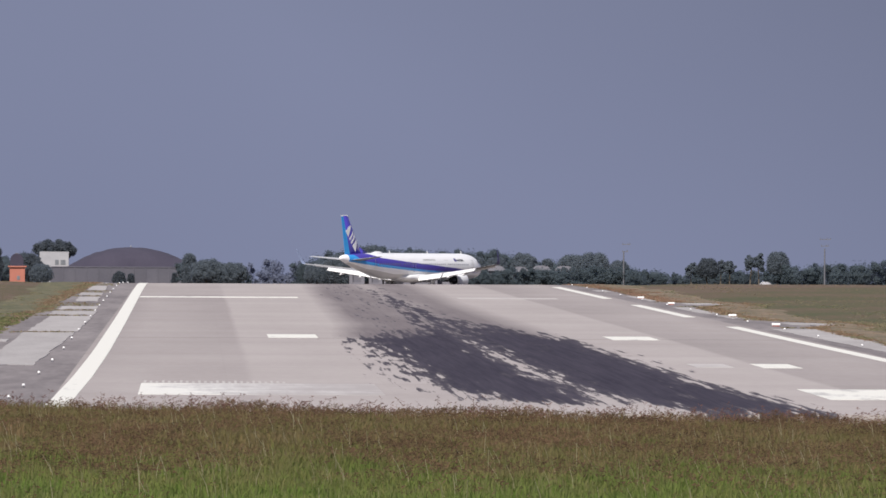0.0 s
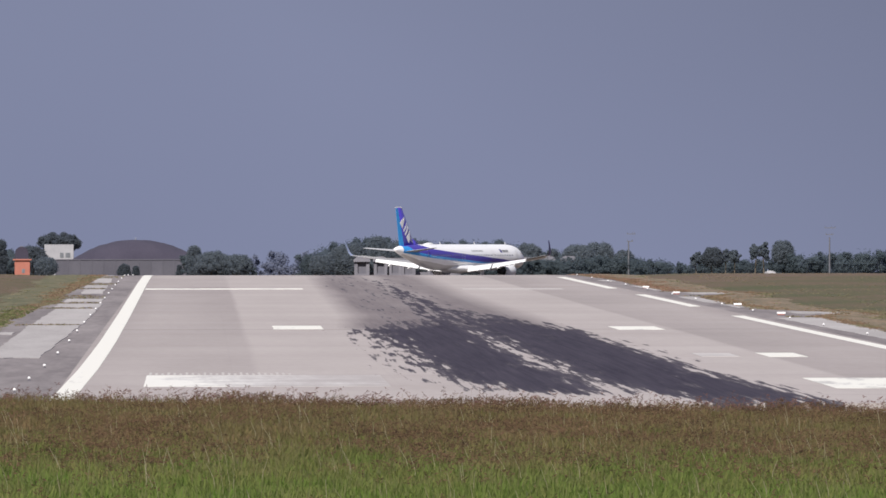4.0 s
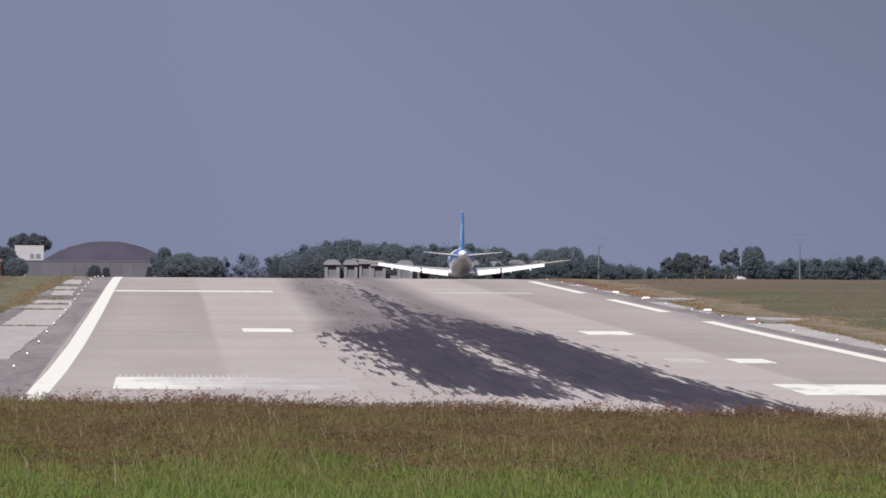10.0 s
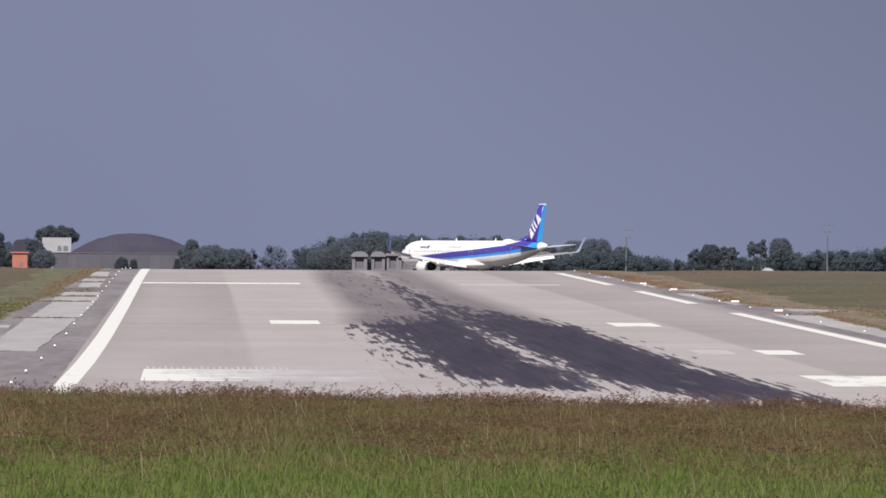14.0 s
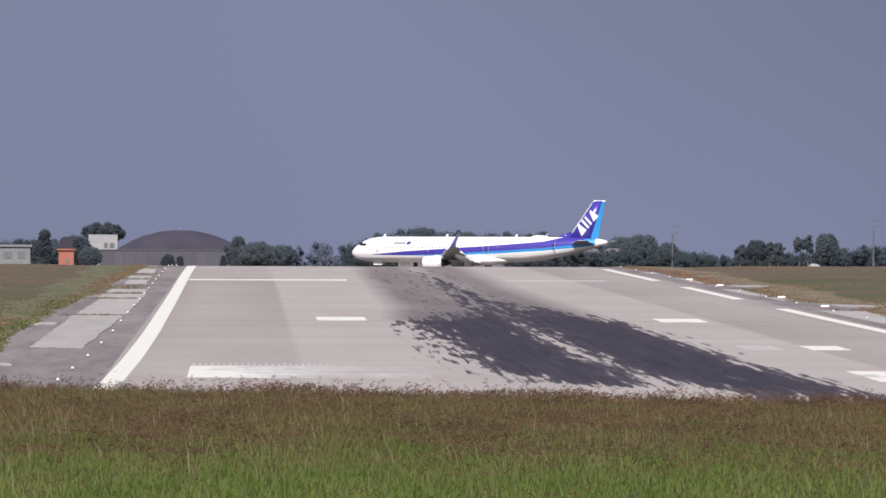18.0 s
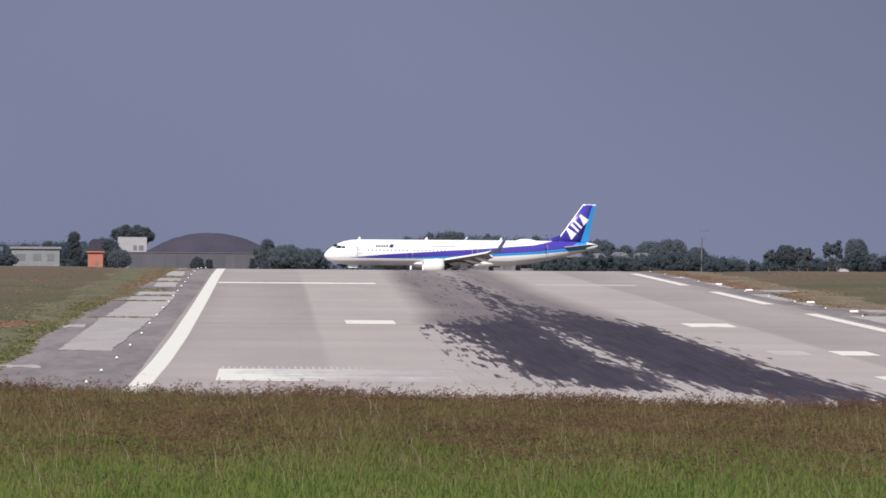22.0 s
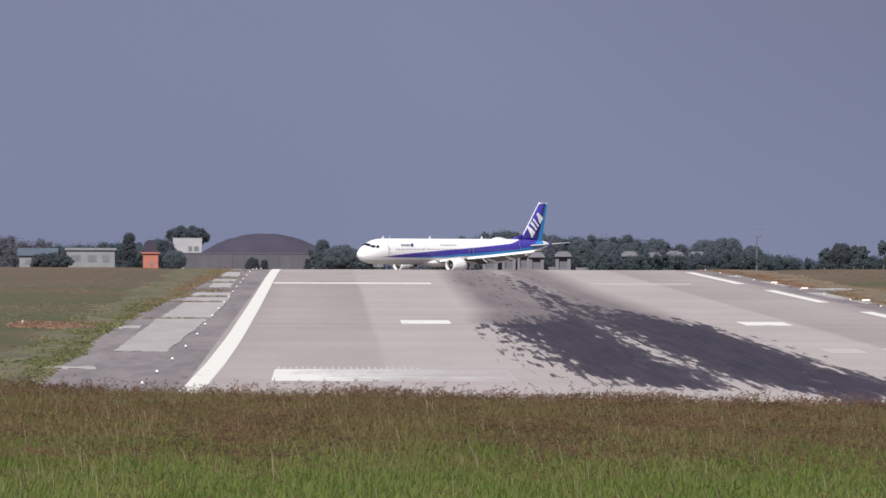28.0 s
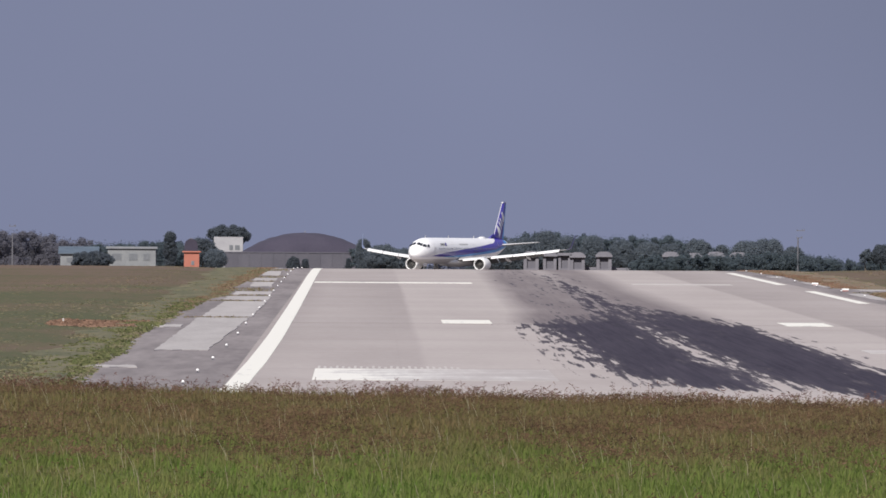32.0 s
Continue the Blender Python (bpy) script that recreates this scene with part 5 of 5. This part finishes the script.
def straws():
    """Single pale dry stalks that stand over the meadow, leaning with the wind."""
    rnd = random.Random(77)
    v, f = [], []
    for _ in range(420):
        y = rnd.uniform(310, 600)
        x = rnd.uniform(-0.0275 * y, 0.0535 * y)
        z, h, lean, w = land_z(x, y), rnd.uniform(0.5, 0.85), rnd.gauss(-0.09, 0.08), rnd.uniform(0.006, 0.012)
        i = len(v)
        for k in (0, 0.5, 1):
            c = x + lean * h * k * k * 2
            v += [(c - w * (1 - 0.5 * k), y, z + h * k), (c + w * (1 - 0.5 * k), y, z + h * k), (c, y - w, z + h * k)]
        for k in (0, 3):
            for a in range(3):
                b = (a + 1) % 3
                f.append((i + k + a, i + k + b, i + k + 3 + b, i + k + 3 + a))
    return tagged(raw_object("dry_straws", v, f, M_STRAW), "pale dry stalks standing over the meadow", "grass", kind="stuff")


MEADOW = meadow()
STRAWS = straws()
FRINGE = fringe()
mound_hangar()

# trees round the far side, as (column, width in columns, row of the top, range, shape)
TREES = [(329, 12, 459, 2592, "round"), (406, 9, 458, 2592, "round"), (-48, 74, 444, 2560, "round"), (90, 24, 411, 2560, "column"), (146, 52, 420, 2600, "round"), (195, 76, 399, 2650, "flat"), (432, 28, 423, 2580, "round"),
         (465, 62, 431, 2560, "round"), (505, 60, 438, 2560, "round"), (170, 40, 440, 2540, "round"), (308, 22, 455, 2590, "round"),
         (1025, 48, 421, 2640, "round"), (1066, 24, 434, 2640, "column"), (1112, 60, 424, 2640, "round"), (1146, 62, 421, 2650, "round"), (1192, 40, 436, 2640, "round"),
         (1322, 24, 441, 2700, "loose"), (1350, 36, 433, 2700, "round"), (1372, 18, 436, 2710, "loose"), (1388, 26, 434, 2710, "loose"), (1424, 22, 426, 2700, "loose"), (1441, 22, 424, 2700, "loose"), (1474, 40, 421, 2700, "round"),
         (658, 44, 440, 2650, "round"), (690, 40, 424, 2660, "round"), (720, 40, 420, 2655, "round"), (757, 44, 408, 2660, "round"), (790, 46, 417, 2665, "round"), (838, 46, 416, 2660, "round"),
         (890, 50, 424, 2665, "round"), (935, 50, 426, 2665, "round"), (975, 44, 430, 2665, "round")]
for i, (px, w, row, d, shape) in enumerate(TREES):
    x, y, z = place(b_(px), d)
    h = z_(px, row, d) - z
    wm = w * d / 26000
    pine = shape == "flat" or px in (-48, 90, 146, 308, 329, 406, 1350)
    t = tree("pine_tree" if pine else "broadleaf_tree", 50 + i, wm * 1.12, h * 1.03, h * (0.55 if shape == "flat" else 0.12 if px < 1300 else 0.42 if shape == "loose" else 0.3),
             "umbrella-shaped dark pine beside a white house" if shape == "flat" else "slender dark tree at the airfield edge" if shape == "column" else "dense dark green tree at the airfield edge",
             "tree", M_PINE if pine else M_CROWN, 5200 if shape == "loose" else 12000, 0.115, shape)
    t.matrix_world = pose(x, y, z)

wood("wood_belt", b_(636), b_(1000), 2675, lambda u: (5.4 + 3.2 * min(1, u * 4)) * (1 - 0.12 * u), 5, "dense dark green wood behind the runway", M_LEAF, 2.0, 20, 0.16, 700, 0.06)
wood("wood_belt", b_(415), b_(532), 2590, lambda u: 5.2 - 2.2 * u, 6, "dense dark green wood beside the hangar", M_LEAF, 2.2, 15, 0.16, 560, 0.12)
wood("far_wood", b_(515), b_(660), 3900, lambda u: 5.0 + 2.2 * math.sin(u * 17) + 1.0 * math.sin(u * 41), 7, "distant wood with bluish haze painted into its leaves", M_FARLEAF, 2.0, 30, 0.3, 220, 0.3)
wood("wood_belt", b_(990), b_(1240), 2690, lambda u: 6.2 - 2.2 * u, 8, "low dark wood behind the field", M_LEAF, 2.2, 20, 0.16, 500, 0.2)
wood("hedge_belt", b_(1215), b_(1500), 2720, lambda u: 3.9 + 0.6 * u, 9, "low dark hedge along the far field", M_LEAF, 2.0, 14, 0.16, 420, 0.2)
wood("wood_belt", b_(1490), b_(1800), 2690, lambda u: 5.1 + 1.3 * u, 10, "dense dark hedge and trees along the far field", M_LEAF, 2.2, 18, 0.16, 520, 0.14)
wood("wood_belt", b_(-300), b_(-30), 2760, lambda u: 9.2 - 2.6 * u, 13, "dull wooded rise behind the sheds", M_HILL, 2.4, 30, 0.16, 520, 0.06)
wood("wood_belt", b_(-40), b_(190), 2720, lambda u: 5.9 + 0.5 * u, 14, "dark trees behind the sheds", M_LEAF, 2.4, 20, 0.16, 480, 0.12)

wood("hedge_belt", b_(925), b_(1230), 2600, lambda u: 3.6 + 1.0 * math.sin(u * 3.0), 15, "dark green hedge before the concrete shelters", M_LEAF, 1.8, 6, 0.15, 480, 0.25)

house = gable_house("white_house", b_(193), 2632, 5.2, 6, 6.5, 6.62, "white rendered house below a dark pine", M_WHITEWALL, M_WHITEWALL, ((0.5, 4.7, 0.7, 0.9), (1.6, 4.7, 0.9, 0.9)), flat=True)
gable_house("white_shed", b_(22), 2570, 8.4, 6, 4.3, 4.7, "long pale shed with dull windows", M_GREYWALL, M_ROOF, ((-2.6, 2.9, 1.8, 1.2), (0.3, 2.9, 1.6, 1.2), (2.6, 2.9, 1.2, 1.2)), "shed", True)
gable_house("blue_roofed_shed", b_(-72), 2590, 6.4, 8, 3.5, 4.7, "low shed with a blue-green roof", M_GREYWALL, M_BLUEROOF, ((-1.6, 2.3, 1.2, 0.9), (1.4, 2.3, 1.2, 0.9)), "shed")
gable_house("orange_hut", b_(128), 2520, 2.6, 2.6, 3.7, 3.95, "small orange equipment hut", M_ORANGE, M_ORANGE, ((0.2, 1.9, 0.5, 0.7),), "hut", True)
x, y, z = place(b_(127), 2524)
tower = thing("hut_tower", pose(x, y, z), "grey lattice-clad tower standing behind the orange hut", "tower")
bm = bmesh.new()
loft(bm, [[Vector((sx * w_, sy, h_)) for sx, sy in ((-1, 0), (1, 0), (1, 2.2), (-1, 2.2))] for w_, h_ in ((1.15, -0.3), (1.15, 4.9), (0.95, 5.6), (0.45, 6.0))])
part("cladding", bm, M_MOUND, tower)
part("cap", boxed(-0.3, 0.3, 0.8, 1.4, 6.003, 6.15, bevel=0.05), M_POLE, tower)
x, y, z = place(b_(1454), 2660)
tunnel = thing("greenhouse", pose(x, y, z), "low pale arched greenhouse tunnel by the hedge", "greenhouse")
bm = bmesh.new()
loft(bm, [[Vector((1.45 * math.cos(math.pi * k / 12), yy, -0.2 + 1.95 * math.sin(math.pi * k / 12))) for k in range(13)] for yy in (0, 9)])
part("cover", bm, M_WHITEWALL, tunnel, "", True)
for k in (0.0, 3.0, 6.0, 9.0):
    bm = bmesh.new()
    for i in range(12):
        p, q = [(1.48 * math.cos(math.pi * j / 12), k, -0.2 + 1.98 * math.sin(math.pi * j / 12)) for j in (i, i + 1)]
        tube(bm, p, q, 0.04, 0.04, 6)
    part("hoop", bm, M_STEEL, tunnel)
stake = thing("marker_stake", pose(-19.1, 921, land_z(-19.1, 921)), "small white marker stake among dry weeds", "marker")
part("post", boxed(-0.06, 0.06, -0.06, 0.06, -0.2, 0.30, bevel=0.02), M_FADED, stake)
part("foot", boxed(-0.05, 0.32, -0.12, 0.12, -0.1, 0.07, bevel=0.03), M_FADED, stake)
for px, w, row, capped in ((729, 27, 445, True), (762, 24, 445, True), (788, 22, 448, False), (811, 26, 447, True), (858, 27, 446, True), (976, 27, 446, True),
                           (1017, 27, 448, True), (1056, 30, 446, True), (1096, 30, 447, True)):
    shelter(b_(px), 2610, w * 0.1, z_(px, row, 2610), "small pale concrete shelter with a thick cap" if capped else "small flat-roofed concrete bay between shelters", capped)
for x0_, x1_ in ((718, 905), (960, 1112)):
    xa, xb = 2612.5 * b_(x0_) / 1000, 2612.5 * b_(x1_) / 1000
    low = thing("low_wall", pose((xa + xb) / 2, 2612.5, land_z(xa, 2612)), "low pale concrete wall joining the shelters", "wall")
    k = int((xb - xa) / 2.4)
    for i in range(k):
        a = xa - (xa + xb) / 2 + (xb - xa) * i / k
        part("panel", boxed(a + 0.01, a + (xb - xa) / k - 0.01, 0, 0.25, -0.4, 1.65 + 0.1 * (i % 3), bevel=0.02), M_CONCRETE, low)
pole(b_(1201), 2600, z_(1201, 421, 2600) - place(b_(1201), 2600)[2], ((8.3, -0.3, 1.2), (7.0, -0.3, 0.8)), "grey utility pole with crossarms")
pole(b_(1557), 2620, z_(1557, 417, 2620) - place(b_(1557), 2620)[2], ((9.4, -0.9, 1.1), (8.2, -0.7, 0.7)), "grey utility pole with crossarms")
pole(b_(-189), 2600, z_(-189, 414, 2600) - place(b_(-189), 2600)[2], ((8.2, -0.6, 0.6),), "pale utility pole before the wooded rise")

for y in (651, 692, 744, 804, 868, 928, 988, 1048, 1108, 1168, 1228, 1288, 1348, 1408, 1468, 1528, 1588):
    edge_light((-7.95 + 1.5 * bow(y)) * (1 - 0.015 * (1 - ease(800, 1000, y))), y - 11 * (1 - ease(800, 1000, y)))
for y in (658, 718, 778, 838, 899, 962, 1017, 1085, 1149, 1210, 1270, 1340, 1409, 1470, 1530, 1590):
    edge_light(40.9, y)
for x, y in ((41.8, 1055), (41.9, 1143), (41.7, 1284), (41.5, 1365)):
    marker_box(x, y, "low white and red marker box on the shoulder")
edge_light(-7.75, 1604)
edge_light(-7.25, 1606)
sign(63.45, 1283)

def verge(name, inner, out, mat, label):
    """Low dry turf that has crept over the pavement's edge, with an uneven border."""
    rnd = random.Random(61)
    verts, faces = [], []
    y = inner[0][0]
    while y <= inner[-1][0]:
        for (a, p), (b, q) in zip(inner, inner[1:]):
            if a <= y <= b:
                x = p + (q - p) * (y - a) / (b - a)
                break
        s = 1 if out > 0 else -1
        x += 0.35 * noise.noise((y * 0.03, 1.0, out)) + 0.2 * noise.noise((y * 0.13, 5.0, out))
        e = out + 1.6 * noise.noise((y * 0.02, 9.0, out)) + rnd.uniform(-0.9, 0.9)
        for k in range(5):
            u = k / 4
            xx = x + (e - x) * u
            base = max(runway_z(y) + 0.008, land_z(xx, y) + 0.05)
            verts.append((xx, y, base + 0.05 * math.sin(math.pi * min(1, u * 1.2)) + rnd.uniform(-0.01, 0.05) * (0 < k < 4) - (0.10 if k == 4 else 0)))
        y += 4
    for j in range(len(verts) // 5 - 1):
        for k in range(4):
            a = j * 5 + k
            faces.append((a, a + 1, a + 6, a + 5) if s > 0 else (a, a + 5, a + 6, a + 1))
    ob = raw_object(name, verts, faces, mat)
    for p in ob.data.polygons:
        p.use_smooth = True
    tagged(ob, label, "verge", kind="structure")


EAST_EDGE = ((760, 43.2), (894, 43.3), (945, 43.6), (1044, 44.1), (1060, 46.8), (1084, 46.8), (1102, 43.6), (1131, 42.6), (1180, 42.6), (1240, 43.1), (1280, 46.4), (1302, 46.4), (1316, 42.9), (1373, 42.7), (1505, 43.4), (1549, 42.4), (1650, 42.0))
WEST_EDGE = ((610, -13.2), (653, -13.3), (712, -13.8), (761, -13.4), (868, -14.1), (934, -13.6), (1030, -13.5), (1135, -13.2), (1182, -12.0), (1293, -12.5), (1436, -11.8), (1650, -11.0))
verge("verge_east", EAST_EDGE, 48.4, M_VERGE_EAST, "dry orange-brown turf verge beside the pavement")
verge("verge_west", WEST_EDGE, -16.5, M_VERGE_WEST, "olive turf verge beside the pavement")


def edge_at(edge, y):
    for (a, p), (b, q) in zip(edge, edge[1:]):
        if a <= y <= b:
            return p + (q - p) * (y - a) / (b - a)
    return edge[-1][1]


def clumps(name, edge, side, y0, y1, count, seed, label, tall, mats, reach=3.0, wide=0.03, lift=0.04):
    """Tussocks of weeds that crowd along the pavement's edge and thin out into the field."""
    rnd = random.Random(seed)
    spots = []
    for _ in range(count):
        cy = rnd.uniform(y0, y1)
        cx = edge_at(edge, cy) + side * (rnd.random() ** 1.6 * reach - 0.15)
        size, h = rnd.uniform(0.4, 1.3), rnd.uniform(0.4, 1.2)
        for _ in range(rnd.randint(20, 60)):
            x, y = cx + rnd.gauss(0, size * 0.7), cy + rnd.gauss(0, 7.0 * size)
            if side * (x - edge_at(edge, y)) < -0.9:
                continue
            spots.append((x, y, max(land_z(x, y), runway_z(y)) - 0.03 + lift, h * rnd.uniform(0.6, 1.1)))
    return stalks(name, spots, label, tall, lambda x, y: 0.0, seed, mats, wide, False, 3)


clumps("edge_weeds_west", WEST_EDGE, -1, 620, 1640, 420, 23, "olive and yellowish weeds crowding over the pavement edge", 0.085, (M_FIELD, M_FIELD, M_HEAD))
clumps("green_tussocks_west", WEST_EDGE, -1, 640, 1150, 75, 33, "green leafy tussocks along the pavement edge", 0.17, (M_TUSSOCK, M_TUSSOCK, M_HEAD), 1.6, 0.045)
clumps("dry_edge_weeds_west", WEST_EDGE, -1, 1020, 1640, 120, 35, "dry orange-brown weeds along the pavement edge", 0.12, (M_DRY, M_DRY, M_HEAD), 1.2)
clumps("edge_weeds_east", EAST_EDGE, 1, 780, 1640, 300, 24, "olive weeds crowding over the pavement edge", 0.085, (M_FIELD, M_FIELD, M_HEAD), 4.5)
clumps("dry_edge_weeds_east", EAST_EDGE, 1, 780, 1640, 330, 27, "dry orange-brown weeds along the pavement edge", 0.10, (M_DRY, M_DRY, M_HEAD), 2.6)
clumps("reddish_edge_weeds", EAST_EDGE, 1, 1310, 1640, 150, 28, "reddish dry weeds along the pavement edge", 0.12, (M_RUST, M_RUST, M_HEAD), 2.4)
field("field_grass_west", -13.4, -60, 640, 1300, 7500, 21, "rough olive green airfield grass", 0.06, None, 0.045)
field("field_grass_east", 46.0, 105, 800, 1340, 6000, 22, "rough olive green airfield grass", 0.06, None, 0.045)
field("dry_field_grass_west", -13.4, -60, 1270, 1650, 3500, 41, "rough brown airfield grass", 0.06, (M_DULLDRY, M_DULLDRY, M_HEAD), 0.045)
field("dry_field_grass_east", 46.0, 105, 1310, 1650, 4500, 42, "rough brown airfield grass", 0.06, (M_DULLDRY, M_DULLDRY, M_HEAD), 0.045)
field("dry_weeds", -14.0, -19.3, 900, 940, 1500, 25, "patch of dry orange weeds in the field", 0.20, (M_RUST, M_RUST, M_HEAD), 0.06, 0.06)


def joint_weeds():
    """Weeds in the joints between the slabs and over the broken pavement edge."""
    rnd = random.Random(31)
    spots = []
    for x0, x1, ys in ((-12.2, -8.0, (979, 1127, 1183, 1240, 1255, 1270, 1368, 1430, 1448, 1552, 1575)), (41.4, 46.0, (840, 1040, 1110, 1162, 1260, 1318, 1420))):
        for y in ys:
            for _ in range(70):
                u = rnd.random() ** (0.7 if x0 < 0 else 1.4)
                x = x0 + (x1 - x0) * (1 - u)
                spots.append((x, y + rnd.gauss(0, 2.2), runway_z(y) - 0.02, rnd.uniform(0.3, 0.8)))
    stalks("joint_weeds", spots, "low green and brown weeds in the pavement joints", 0.22, lambda x, y: 0, 32, (M_DRY, M_FIELD, M_HEAD), 0.03, False)


joint_weeds()


# seconds, place under the main wheels (x, y), rise of the pavement there, turn about the vertical (degrees)
AIRLINER_ROWS = [
    (0, 33.90, 2305.00, 0.00, -30.09),
    (1, 35.83, 2308.51, 0.00, -29.86),
    (2, 37.72, 2311.94, 0.00, -29.71),
    (3, 39.41, 2315.29, 0.00, -29.08),
    (4, 41.00, 2318.59, 0.00, -27.64),
    (5, 42.49, 2321.86, 0.00, -25.24),
    (6, 43.85, 2325.06, 0.00, -21.86),
    (7, 44.92, 2328.17, 0.00, -17.54),
    (8, 45.63, 2331.16, 0.00, -12.41),
    (9, 46.09, 2334.06, 0.00, -6.85),
    (10, 46.40, 2336.90, 0.00, -0.48),
    (11, 46.39, 2339.64, 0.00, 6.32),
    (12, 46.04, 2342.24, 0.01, 13.59),
    (13, 45.36, 2344.67, 0.01, 21.38),
    (14, 44.25, 2346.88, 0.01, 29.93),
    (15, 42.90, 2348.85, 0.01, 38.79),
    (16, 41.27, 2350.53, 0.01, 47.88),
    (17, 39.49, 2351.90, 0.02, 56.82),
    (18, 37.61, 2352.94, 0.02, 65.78),
    (19, 35.68, 2353.66, 0.02, 74.64),
    (20, 33.75, 2354.06, 0.03, 83.25),
    (21, 31.84, 2354.15, 0.05, 91.49),
    (22, 29.98, 2353.97, 0.07, 99.24),
    (23, 28.22, 2353.52, 0.09, 106.46),
    (24, 26.53, 2352.84, 0.10, 113.12),
    (25, 24.88, 2351.94, 0.11, 119.30),
    (26, 23.25, 2350.85, 0.13, 125.10),
    (27, 21.63, 2349.59, 0.14, 130.71),
    (28, 20.05, 2348.18, 0.15, 136.30),
    (29, 18.53, 2346.62, 0.16, 142.05),
    (30, 17.09, 2344.92, 0.17, 148.02),
    (31, 15.71, 2343.09, 0.18, 154.14),
    (32, 14.52, 2341.16, 0.19, 160.07),
]


def gust(t, phase, reach):
    """A small sideways lean of grass tops in a gusty wind."""
    return pose(reach * (math.sin(2.9 * t + phase) + 0.6 * math.sin(4.7 * t + 1.7 * phase) + 0.5 * math.sin(0.8 * t)), 0, 0)


def motions():
    walk(AIRLINER, [(t, pose(x, y, runway_z(y) + u, 0, 0, r)) for t, x, y, u, r in AIRLINER_ROWS])
    # the wind in the tops of the grass
    for i, clump in enumerate(FRINGE):
        walk(clump, [(k * 0.4, gust(k * 0.4, i * 0.7, 0.03)) for k in range(81)])
    for ob in MEADOW.children:
        if ob.name.startswith("seed_head"):
            walk(ob, [(k * 0.4, gust(k * 0.4, 2.0, 0.02)) for k in range(81)])
    walk(STRAWS, [(k * 0.4, gust(k * 0.4, 4.0, 0.02)) for k in range(81)])


motions()
